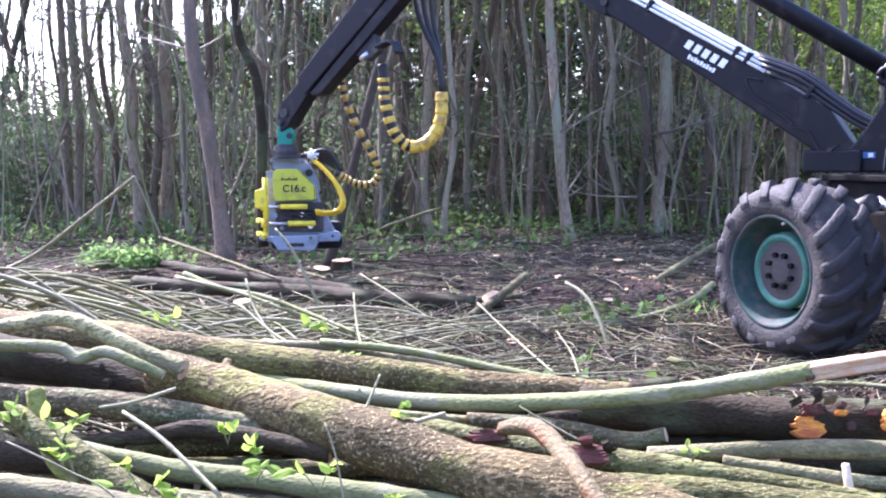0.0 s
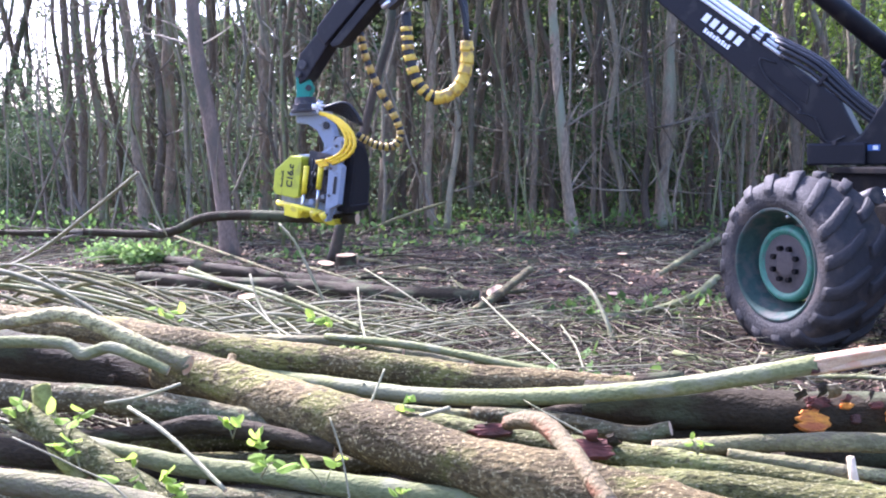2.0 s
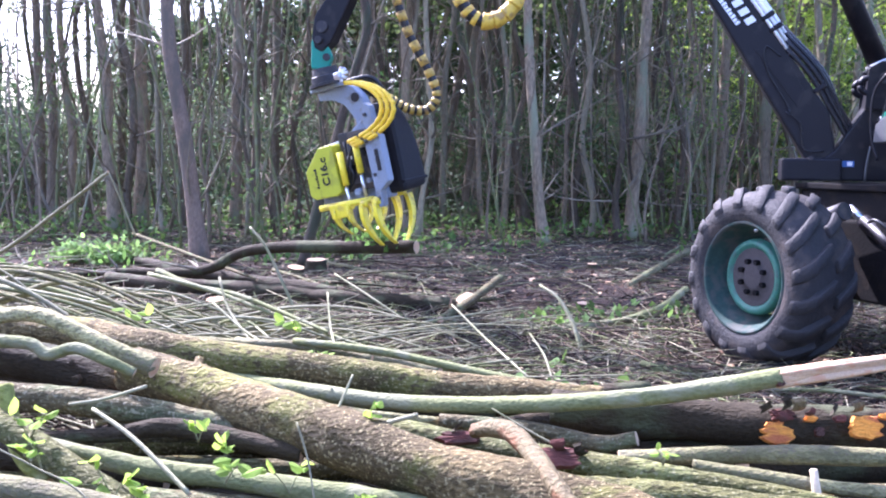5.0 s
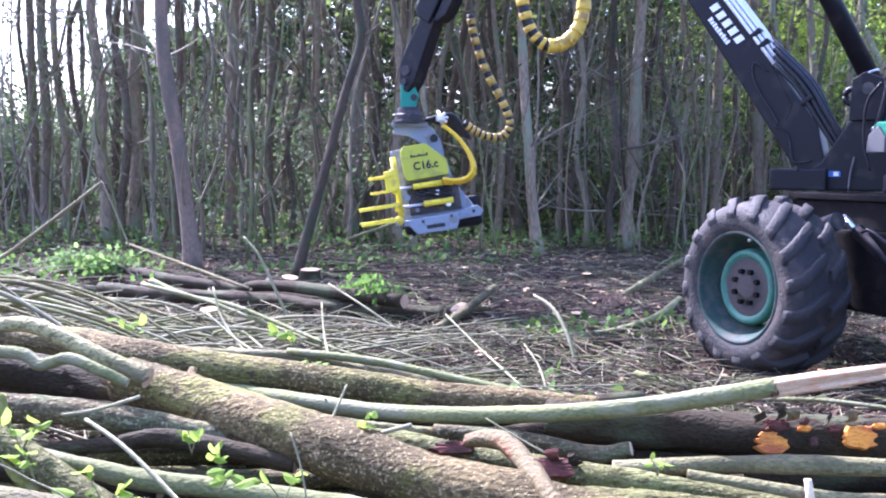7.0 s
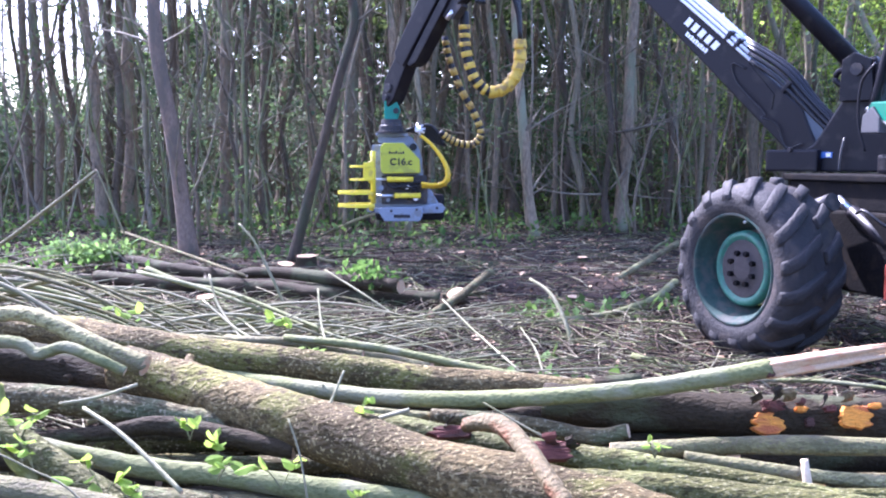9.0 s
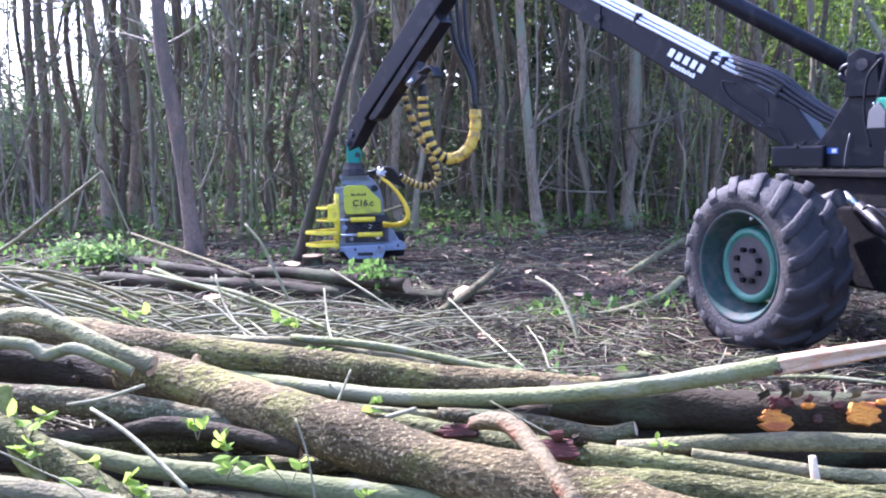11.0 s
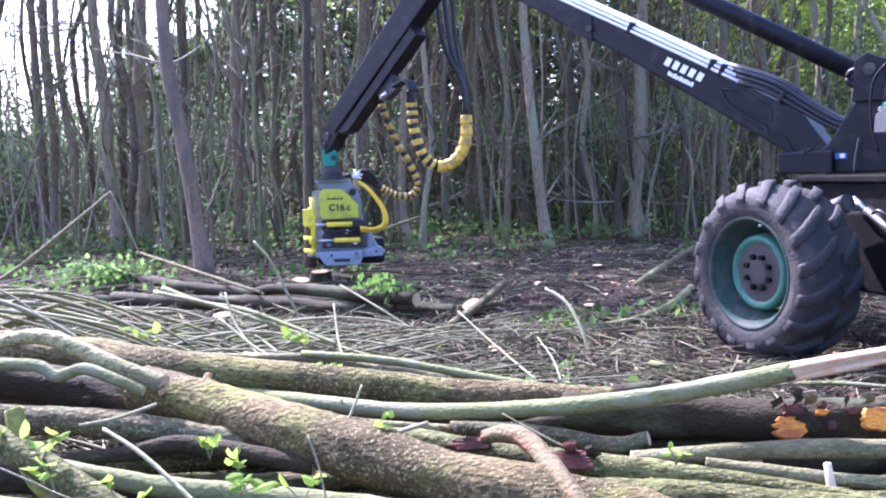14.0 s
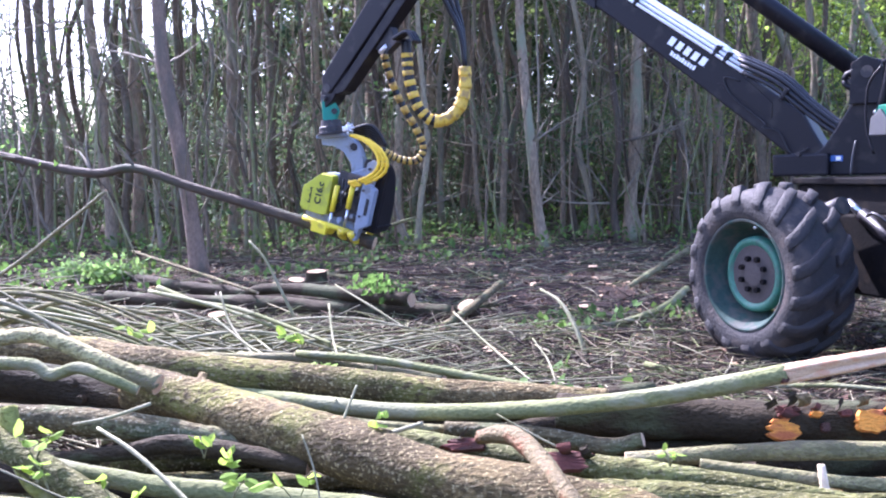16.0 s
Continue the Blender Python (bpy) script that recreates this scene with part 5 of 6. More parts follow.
felled("pole", "pale", "light peeled pole under the grey pole", [(1.03, 4.00, 0.37, 0.024), (1.22, 3.95, 0.35, 0.026), (1.50, 3.90, 0.32, 0.027), (1.83, 3.85, 0.30, 0.027)])
felled("pole", "bare", "short peeled stake standing upright", [(1.45, 3.85, 0.40, 0.015), (1.45, 3.82, 0.34, 0.018), (1.46, 3.80, 0.24, 0.019)])
felled("log", "moss", "mossy log at the front of the pile", [(0.42, 3.85, 0.30, 0.069), (0.78, 3.75, 0.31, 0.073), (1.25, 3.65, 0.29, 0.075), (1.69, 3.55, 0.26, 0.073)])
felled("log", "grey", "grey log deep in the pile", [(-0.64, 4.35, 0.29, 0.047), (-0.20, 4.30, 0.22, 0.047), (0.27, 4.20, 0.17, 0.048)])
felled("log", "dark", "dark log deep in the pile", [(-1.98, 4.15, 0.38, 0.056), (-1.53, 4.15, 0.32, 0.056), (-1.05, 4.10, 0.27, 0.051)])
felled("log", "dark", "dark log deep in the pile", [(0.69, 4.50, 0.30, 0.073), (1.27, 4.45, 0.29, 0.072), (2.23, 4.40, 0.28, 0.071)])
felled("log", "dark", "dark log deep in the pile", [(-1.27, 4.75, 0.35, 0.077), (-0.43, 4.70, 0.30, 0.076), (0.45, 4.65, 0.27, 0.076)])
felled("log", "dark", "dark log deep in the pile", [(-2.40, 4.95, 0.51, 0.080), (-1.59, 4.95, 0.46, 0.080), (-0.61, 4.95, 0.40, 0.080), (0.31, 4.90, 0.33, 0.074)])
felled("log", "grey", "grey log deep in the pile", [(-1.82, 3.75, 0.32, 0.061), (-1.09, 3.75, 0.29, 0.061), (-0.30, 3.75, 0.24, 0.057)])
felled("log", "brown", "brown log deep in the pile", [(-0.18, 3.95, 0.23, 0.064), (0.47, 3.90, 0.23, 0.063), (1.57, 3.95, 0.21, 0.064)])
felled("log", "pale", "grey log with smooth bark behind the pile", [(-1.11, 5.90, 0.51, 0.032), (-0.58, 5.70, 0.49, 0.046), (-0.26, 5.60, 0.46, 0.052), (0.05, 5.50, 0.42, 0.045)])
felled("pole", "pale", "pale thin pole along the pile", [(-1.54, 5.80, 0.56, 0.022), (-1.12, 5.60, 0.56, 0.024), (-0.68, 5.50, 0.56, 0.027), (-0.31, 5.40, 0.51, 0.026)])
felled("pole", "pale", "grey pole along the pile", [(-0.92, 4.60, 0.55, 0.017), (-0.56, 4.50, 0.49, 0.019), (-0.26, 4.45, 0.45, 0.022), (0.14, 4.40, 0.43, 0.019)])
felled("stick", "whip", "bare pale stick leaning on the pile", [(-1.23, 3.75, 0.64, 0.009), (-1.08, 3.65, 0.58, 0.010), (-0.94, 3.55, 0.50, 0.011), (-0.81, 3.45, 0.42, 0.011)])
felled("stick", "whip", "thin grey stick on the pile", [(-1.37, 3.90, 0.62, 0.007), (-1.25, 3.95, 0.63, 0.009), (-1.10, 4.00, 0.67, 0.009)])
felled("stick", "whip", "thin upright twig in the pile", [(-0.31, 4.10, 0.70, 0.006), (-0.34, 4.05, 0.63, 0.007), (-0.37, 4.00, 0.56, 0.008)])
felled("stick", "whip", "thin dry twig in front of the pile", [(-0.43, 3.30, 0.71, 0.004), (-0.39, 3.25, 0.61, 0.004), (-0.36, 3.20, 0.47, 0.004), (-0.29, 3.10, 0.05, 0.005)])
felled("stick", "whip", "thin dry twig in front of the pile", [(-1.42, 3.20, 0.68, 0.004), (-1.21, 3.15, 0.60, 0.004), (-1.02, 3.10, 0.50, 0.005), (-0.65, 3.00, 0.08, 0.006)])
felled("stick", "whip", "thin stub twig on the pile", [(-0.19, 4.10, 0.50, 0.011), (-0.12, 4.10, 0.52, 0.012), (-0.05, 4.10, 0.54, 0.011)])
felled("stick", "whip", "thin forked twig on the pile", [(0.24, 4.00, 0.59, 0.004), (0.39, 4.00, 0.50, 0.006), (0.54, 4.00, 0.42, 0.008)])
felled("stick", "whip", "long pale stick leaning out of the brush", [(-4.37, 9.50, 0.50, 0.020), (-3.69, 9.00, 0.75, 0.021), (-3.09, 8.60, 1.10, 0.019), (-2.56, 8.30, 1.44, 0.016)])
felled("stick", "whip", "thin hanging twig in the brush", [(-2.56, 8.30, 1.44, 0.009), (-2.49, 8.35, 1.24, 0.009), (-2.38, 8.40, 0.92, 0.009)])
felled("stick", "whip", "curved pale dead stick rising from the ground", [(0.90, 8.60, 0.53, 0.016), (1.04, 8.40, 0.44, 0.020), (1.14, 8.20, 0.24, 0.022), (1.21, 8.00, -0.02, 0.024), (1.28, 7.60, -0.10, 0.016)])
felled("branch", "pale", "dry branch leaning under the trees", [(-1.75, 17.50, 0.19, 0.024), (-1.36, 17.40, 0.37, 0.024), (-0.88, 17.30, 0.56, 0.028), (-0.22, 17.20, 0.77, 0.023)])
felled("stick", "whip", "pale twig standing in the brush", [(-1.57, 9.00, 0.97, 0.012), (-1.42, 8.90, 0.81, 0.014), (-1.27, 8.80, 0.53, 0.017), (-1.14, 8.70, 0.28, 0.016)])
felled("stick", "whip", "thin dry twig in the clearing", [(-0.82, 8.80, 0.59, 0.010), (-0.48, 8.40, 0.44, 0.011), (-0.20, 8.20, 0.28, 0.011)])
felled("stick", "whip", "thin dry twig in the clearing", [(0.15, 7.60, 0.50, 0.008), (0.38, 7.20, 0.32, 0.010), (0.64, 6.60, 0.16, 0.009)])
felled("stick", "whip", "thin dry twig in the clearing", [(0.71, 7.40, 0.32, 0.008), (0.77, 7.00, 0.24, 0.009), (0.78, 6.60, 0.16, 0.009)])
felled("stick", "whip", "pale twig in the brush beside the pile", [(-1.55, 7.60, 0.69, 0.010), (-1.45, 7.40, 0.49, 0.012), (-1.20, 7.00, 0.29, 0.011)])
felled("stick", "whip", "pale twig in the brush beside the pile", [(-1.43, 6.80, 0.61, 0.009), (-1.19, 6.60, 0.46, 0.011), (-1.00, 6.40, 0.40, 0.010)])
felled("stick", "whip", "pale twig standing in the brush", [(-0.76, 7.60, 0.58, 0.008), (-0.71, 7.30, 0.38, 0.010), (-0.65, 7.00, 0.29, 0.009)])
felled("log", "dark", "dark mossy felled log lying in the clearing", [(-4.09, 13.71, 0.25, 0.050), (-3.5, 12.95, 0.25, 0.060), (-2.9, 12.27, 0.23, 0.066), (-1.92, 11.46, 0.21, 0.068), (-1.42, 11.07, 0.20, 0.069), (-0.93, 10.59, 0.19, 0.064)])
felled("log", "dark", "long dark felled stem lying in the clearing", [(-3.63, 11.71, 0.20, 0.080), (-2.8, 11.16, 0.19, 0.085), (-2.09, 11.0, 0.18, 0.088), (-1.38, 10.7, 0.17, 0.09), (-0.77, 10.37, 0.16, 0.088), (0.19, 10.17, 0.13, 0.08)])
felled("branch", "grey", "thin grey-green pole leaning over the felled logs", [(-4.38, 15.32, 0.45, 0.018), (-2.83, 12.57, 0.37, 0.019), (-1.81, 10.78, 0.31, 0.016)])
felled("branch", "pale", "pale barked branch lying before the felled logs", [(-0.79, 8.7, 0.07, 0.024), (-0.23, 9.05, 0.08, 0.034), (0.4, 9.45, 0.09, 0.03)])
felled("branch", "green", "long green branch on the ground by the wheel", [(0.16, 8.36, 0.05, 0.016), (0.72, 8.97, 0.06, 0.028), (1.26, 9.35, 0.06, 0.034), (1.71, 9.59, 0.07, 0.038), (2.31, 10.40, 0.09, 0.041), (2.90, 11.81, 0.11, 0.043)])
felled("branch", "pale", "dry branch lying in the clearing", [(-0.88, 8.71, 0.08, 0.022), (-0.31, 8.94, 0.09, 0.031), (0.43, 9.22, 0.09, 0.029)])
felled("branch", "grey", "dry branch lying in the clearing", [(2.19, 11.62, 0.17, 0.027), (2.84, 13.16, 0.20, 0.042), (3.81, 15.40, 0.25, 0.045)])
felled("branch", "grey", "fallen branch with a raised end", [(-0.23, 10.66, 0.09, 0.024), (0.27, 10.85, 0.09, 0.030), (0.69, 10.97, 0.10, 0.021)])
felled("branch", "pale", "dry branch near the trees", [(-1.41, 14.09, 0.16, 0.028), (-0.74, 13.13, 0.14, 0.033), (-0.16, 12.48, 0.13, 0.021)])
felled("branch", "grey", "broken branch stub beside a cut stump", [(0.08, 9.05, 0.17, 0.033), (0.36, 10.03, 0.19, 0.042), (0.78, 11.80, 0.23, 0.043)])


# splintered end of the green pole
def splinter():
    rng = random.Random(3)
    top = None
    for i in range(7):
        o = Vector((rng.uniform(-0.01, 0.01), rng.uniform(-0.02, 0.02), rng.uniform(-0.022, 0.022)))
        e = Vector((1.98, 3.95, 0.83)) - Vector((1.42, 4.15, 0.69))
        ln = rng.uniform(0.55, 1.0)
        a = Vector((1.40, 4.157, 0.686)) + o
        b = a + e * ln
        bm = tube(bmesh.new(), [(*a, 0.036 if i == 0 else 0.018), (*(a + e * ln * 0.5), 0.026 if i == 0 else 0.014), (*b, 0.005)], 9, 4, 0.35, i)
        ob = part("wood_splinter", bm, [M["cut"], M["cut"]], top)
        top = top or tagged(ob, "pale splintered wood at the end of a broken pole", "broken wood", "felled wood")


splinter()


def scar(p, w, h, seed, m, name, label, normal=(0, -1, 0.35)):
    """A patch of torn bark on a log: a ragged, slightly bowed plate."""
    rng = random.Random(seed)
    n = Vector(normal).normalized()
    u = Vector((1, 0, 0)) - n * n.x
    u.normalize()
    v = n.cross(u)
    bm = bmesh.new()
    rim = []
    N = 30
    for k in range(N):
        a = 2 * math.pi * k / N
        sq = 1 / max(abs(math.cos(a)), abs(math.sin(a))) ** 0.6
        q = Vector(p) + u * math.cos(a) * sq * w * (0.85 + 0.35 * noise.noise((3 * math.cos(a), 3 * math.sin(a), seed)) + rng.uniform(-0.13, 0.13)) + v * math.sin(a) * sq * h * (0.9 + 0.2 * noise.noise((2 * math.cos(a), 2 * math.sin(a), seed + 5)))
        rim.append(q)
    mid = bm.verts.new(Vector(p) + n * 0.004)
    half = [bm.verts.new(Vector(p).lerp(q, 0.5) + n * rng.uniform(0.001, 0.004)) for q in rim]
    inner = [bm.verts.new(Vector(p).lerp(q, 0.9) + n * rng.uniform(-0.001, 0.003)) for q in rim]
    outer = [bm.verts.new(q - n * 0.02) for q in rim]
    for k in range(N):
        j = (k + 1) % N
        bm.faces.new((mid, half[k], half[j]))
        bm.faces.new((half[k], inner[k], inner[j], half[j]))
        bm.faces.new((inner[k], outer[k], outer[j], inner[j]))
    bmesh.ops.recalc_face_normals(bm, faces=bm.faces)
    tagged(part(name, bm, m, None, "", None, False), label, "torn bark", "bark damage")


scar((1.45, 4.240, 0.44), 0.080, 0.055, 1, M["scar"], "bark_scar", "torn orange bare patch on the dark log")
scar((1.79, 4.180, 0.48), 0.075, 0.055, 2, M["scar"], "bark_scar", "torn orange bare patch on the dark log")
scar((1.47, 4.260, 0.51), 0.055, 0.03, 6, M["redbark"], "bark_scar", "red torn bark edge on the dark log", (0, -1, 0.6))
scar((0.12, 4.100, 0.45), 0.10, 0.032, 4, M["redbark"], "bark_scar", "dark red stripped bark patch on a mossy log", (0, -1, 0.8))
scar((0.49, 3.965, 0.41), 0.13, 0.05, 5, M["redbark"], "bark_scar", "dark red stripped bark patch on a mossy log", (0, -1, 0.9))
for i, (x, y, z, w, h, m) in enumerate(((1.58, 4.235, 0.50, 0.030, 0.014, "scar"), (1.61, 4.215, 0.45, 0.022, 0.022, "redbark"), (1.69, 4.205, 0.51, 0.030, 0.016, "redbark"), (1.30, 4.290, 0.47, 0.020, 0.012, "redbark"), (1.86, 4.165, 0.53, 0.03, 0.014, "scar"))):
    scar((x, y, z), w, h, 20 + i, M[m], "bark_scar", "small torn patch on the dark log", (0, -1, 0.5))
scar((1.405, 4.118, 0.69), 0.022, 0.034, 8, M["redbark"], "bark_scar", "torn red bark at the broken end of a pole", (0, -1, 0.3))


# curled flaps of bark that stand off the torn patches
def bark_flap(x, y, z, size, seed):
    rng = random.Random(seed)
    curl, n = rng.uniform(1.6, 2.8), 6
    bm = bmesh.new()
    rows = []
    for i in range(n):
        a = curl * i / (n - 1)
        w = size * rng.uniform(0.4, 0.65)
        rows.append([(k * w + rng.uniform(-0.004, 0.004), -size * 0.6 * math.sin(a), size * 0.6 * (1 - math.cos(a)) + d) for k in (-1, 0, 1) for d in (0, 0.005)])
    vs = [[bm.verts.new(p) for p in r] for r in rows]
    for a, b in zip(vs, vs[1:]):
        for i, j in ((0, 2), (2, 4), (3, 1), (5, 3), (1, 0), (4, 5)):
            bm.faces.new((a[i], a[j], b[j], b[i]))
    for r in (vs[0], vs[-1]):
        bm.faces.new((r[0], r[2], r[4], r[5], r[3], r[1]))
    bmesh.ops.recalc_face_normals(bm, faces=bm.faces)
    tagged(part("bark_flap", bm, M[rng.choice(("redbark", "torn", "dark"))], None, "", pose(x, y, z, rng.uniform(-20, 20), rng.uniform(-30, 30), rng.uniform(-50, 50))), "curled flap of torn bark on the dark log", "torn bark", "bark damage")


for i, (x, y, z, size) in enumerate([(1.40, 4.27, 0.525, 0.045), (1.47, 4.265, 0.53, 0.06), (1.52, 4.255, 0.53, 0.05), (1.44, 4.235, 0.49, 0.04), (1.56, 4.24, 0.515, 0.035), (1.66, 4.24, 0.52, 0.045), (1.76, 4.225, 0.53, 0.05), (0.10, 4.13, 0.475, 0.045),
                                     (0.52, 3.99, 0.43, 0.05), (0.60, 3.96, 0.42, 0.045)]):
    bark_flap(x, y, z, size, 60 + i)


# smaller logs filling the pile from below; extra dark bark stands for shaded gaps
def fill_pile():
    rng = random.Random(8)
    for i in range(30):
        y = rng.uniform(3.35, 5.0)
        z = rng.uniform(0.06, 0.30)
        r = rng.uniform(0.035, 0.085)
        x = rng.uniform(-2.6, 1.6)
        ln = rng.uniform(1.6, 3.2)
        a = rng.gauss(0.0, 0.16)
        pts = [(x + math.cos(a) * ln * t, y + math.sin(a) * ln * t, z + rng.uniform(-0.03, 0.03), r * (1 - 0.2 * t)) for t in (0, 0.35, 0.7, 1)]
        felled("log", rng.choice(("dark", "dark", "grey", "moss", "brown")), "added filler log in the shaded gaps of the pile", pts)


fill_pile()


# stumps with fresh cuts
def stump(x, y, r, h, tilt=(0, 0), label="low tree stump with a pale fresh cut"):
    bm = tube(bmesh.new(), [(0, 0, -0.1, r * 1.35), (0, 0, h * 0.4, r * 1.1), (0, 0, h, r)], 16, 3, 0.12, x * 9)
    ob = part("stump", bm, [M["dark"], M["cut"]], None)
    ob.matrix_basis = pose(x, y, height(x, y), tilt[0], tilt[1])
    tagged(ob, label, "stump", "cut stumps")


for x, y, r, h, tl in [(-1.50, 13.55, 0.13, 0.16, (4, 0)), (-1.74, 13.3, 0.10, 0.10, (10, 6)), (-1.49, 9.3, 0.085, 0.10, (14, -6)), (0.45, 8.4, 0.055, 0.06, (20, 0)), (0.56, 8.2, 0.065, 0.05, (10, 8)), (1.6, 10.9, 0.065, 0.07, (8, 0)),
                       (-2.14, 10.3, 0.09, 0.12, (10, 0)), (0.03, 8.8, 0.07, 0.06, (18, 5)), (0.39, 10.5, 0.10, 0.20, (30, -12)), (2.2, 14.2, 0.065, 0.08, (6, 0))]:
    stump(x, y, r, h, tl)


# fresh leafy sprigs
def sprig(x, y, z, count, spread, size, seed, label="fresh light green leafy sprig among the felled wood", foliage="leaf_light"):
    rng = random.Random(seed)
    ob = tagged(new("sprig"), label, "sprig", "leafy sprigs")
    ob.location = (x, y, z)
    bm, lb = bmesh.new(), bmesh.new()
    for _ in range(max(2, count // 6)):
        d = Vector((rng.uniform(-1, 1), rng.uniform(-0.8, 0.6), rng.uniform(0.1, 1))).normalized()
        e = d * spread * rng.uniform(0.5, 1.1)
        tube(bm, [(0, 0, -0.04, 0.003), (*(e * 0.5), 0.0025), (*e, 0.0015)], 5, 2)
        for k in range(3):
            oval_leaf(lb, e * rng.uniform(0.3, 1.05) + Vector((rng.gauss(0, 0.008), rng.gauss(0, 0.008), rng.gauss(0, 0.008))), size * rng.uniform(0.7, 1.25), rng)
    tagged(part("stalk", bm, [M["green"], M["cut"]], ob), kind="stuff")
    part("leaves", lb, M[foliage], ob)


for i, (x, y, z, c, sp, sz) in enumerate([(-1.45, 3.72, 0.57, 18, 0.13, 0.085), (-1.34, 3.55, 0.50, 14, 0.11, 0.085), (-1.07, 3.45, 0.44, 18, 0.11, 0.085), (-0.75, 3.8, 0.47, 7, 0.06, 0.08), (-0.48, 3.5, 0.45, 12, 0.10, 0.085), (-0.25, 3.95, 0.56, 8, 0.08, 0.075),
                                          (-0.87, 3.85, 0.53, 10, 0.11, 0.07), (0.88, 3.85, 0.45, 7, 0.06, 0.05), (-0.72, 3.6, 0.45, 8, 0.09, 0.075), (-1.62, 3.8, 0.60, 12, 0.09, 0.08), (-0.98, 3.42, 0.40, 10, 0.09, 0.075), (-0.2, 3.55, 0.36, 7, 0.07, 0.05),
                                          (-1.55, 5.6, 0.62, 10, 0.16, 0.09), (-0.8, 6.4, 0.45, 12, 0.16, 0.10), (-0.55, 5.2, 0.55, 7, 0.08, 0.075), (-2.0, 7.4, 0.2, 10, 0.2, 0.09)]):
    sprig(x, y, z, c, sp, sz * 0.82, 900 + i)
for i, (x, y) in enumerate([(-4.75, 13.7), (-4.55, 13.5), (-4.35, 13.6), (-4.15, 13.45), (-3.95, 13.4)]):
    sprig(x, y, height(x, y) + 0.10, 280, 0.36, 0.085, 940 + i, "bright green leafy shoots beside the felled logs", "fern")


# ---- brushwood, twigs, chips, grass on the ground ----
def brush():
    rng = random.Random(21)
    # long arching twigs beside the pile, each a thing of its own
    for i in range(165):
        x, y = (rng.uniform(-4.3, -0.7), rng.uniform(5.6, 8.6)) if i < 145 else (rng.uniform(-6.2, -4.0), rng.uniform(8.5, 12.5))
        h = height(x, y)
        ln = rng.uniform(0.9, 2.6)
        a = rng.gauss(0.15, 0.5) + (math.pi if rng.random() < 0.35 else 0)
        dx, dy = math.cos(a) * ln, math.sin(a) * ln * 0.5
        top = rng.uniform(0.08, 0.46)
        r = rng.uniform(0.005, 0.013)
        pts = [(x, y, h + 0.03, r * 1.1), (x + dx * 0.3, y + dy * 0.3, h + top * 0.45, r), (x + dx * 0.6 + rng.uniform(-0.06, 0.06), y + dy * 0.6, h + top * 0.82, r * 0.8), (x + dx, y + dy, h + top * rng.uniform(0.7, 1.15), r * 0.4)]
        felled("twig", "whip" if rng.random() < 0.85 else "green", "long thin pale brushwood twig", pts, "brushwood twigs")
    for i in range(120):
        x, y = rng.uniform(-4.4, -1.0), rng.uniform(5.3, 8.8)
        ln, a, r = rng.uniform(1.0, 2.6), rng.gauss(-0.3, 0.35), rng.uniform(0.007, 0.017)
        top, lift = rng.uniform(0.05, 0.28), rng.uniform(0.05, 0.22)
        pts = []
        for k in range(5):
            t = k / 4
            px, py = x + math.cos(a) * ln * t, y + math.sin(a) * ln * t + rng.uniform(-0.05, 0.05)
            pts.append((px, py, height(px, py) + 0.02 + lift * (1 - t) + top * math.sin(math.pi * t), r * (1 - 0.6 * t)))
        felled("twig", rng.choice(("whip", "green", "pale")), "long arching twig in the brush beside the pile", pts, "brushwood twigs")
    # springy whips that arch over the brush and down towards the logs
    for i in range(16):
        x, y, z = rng.uniform(-3.7, -2.5), rng.uniform(6.2, 8.0), rng.uniform(0.55, 0.92)
        ln, drop, r = rng.uniform(0.7, 1.7), rng.uniform(0.25, 0.55), rng.uniform(0.008, 0.018)
        pts = [(x - 0.9, y + 0.2, z * 0.45, r * 1.2), (x - 0.35, y + 0.1, z * 0.9, r * 1.1), (x, y, z, r), (x + ln * 0.4, y - 0.1, z - drop * 0.22, r * 0.85), (x + ln * 0.75, y - 0.2, z - drop * 0.6, r * 0.7), (x + ln, y - 0.3, z - drop, r * 0.45)]
        felled("twig", rng.choice(("whip", "pale", "green")), "springy pale whip arching over the brush", pts, "brushwood twigs")
    # long poles lying beside the pile
    for i in range(13):
        x, y = rng.uniform(-5.2, -2.4), rng.uniform(6.4, 9.4)
        a, ln, r = rng.gauss(-0.25, 0.32), rng.uniform(1.8, 3.6), rng.uniform(0.014, 0.034)
        z0, z1 = rng.uniform(0.15, 0.6), rng.uniform(0.05, 0.3)
        pts = []
        for k in range(5):
            s = k / 4
            px, py = x + math.cos(a) * ln * s, y + math.sin(a) * ln * s + rng.uniform(-0.07, 0.07)
            pts.append((px, py, height(px, py) + r + z0 + (z1 - z0) * s + rng.uniform(-0.03, 0.05), r * (1 - 0.5 * s)))
        felled("pole", rng.choice(("pale", "whip", "green", "grey")), "long thin pole lying in the brush", pts, "poles in the brush")
    # loose branches on the clearing
    for i in range(70):
        y = rng.uniform(6.2, 19)
        x = rng.uniform(-0.42, 0.36) * y
        if x > 1.7 and y < 10.5:
            continue
        a, ln, r = rng.gauss(0.2, 0.9), rng.uniform(0.6, 2.4), rng.uniform(0.008, 0.026)
        pts = []
        for k in range(4):
            px, py = x + math.cos(a) * ln * k / 3, y + math.sin(a) * ln * k / 3 + rng.uniform(-0.06, 0.08)
            pts.append((px, py, height(px, py) + r + rng.uniform(0, 0.10), r * (1 - 0.2 * k)))
        felled("branch", rng.choice(("grey", "dark", "pale", "green")), "broken branch lying on the forest floor", pts, "loose branches")
    # uncountable small stuff
    bm = bmesh.new()
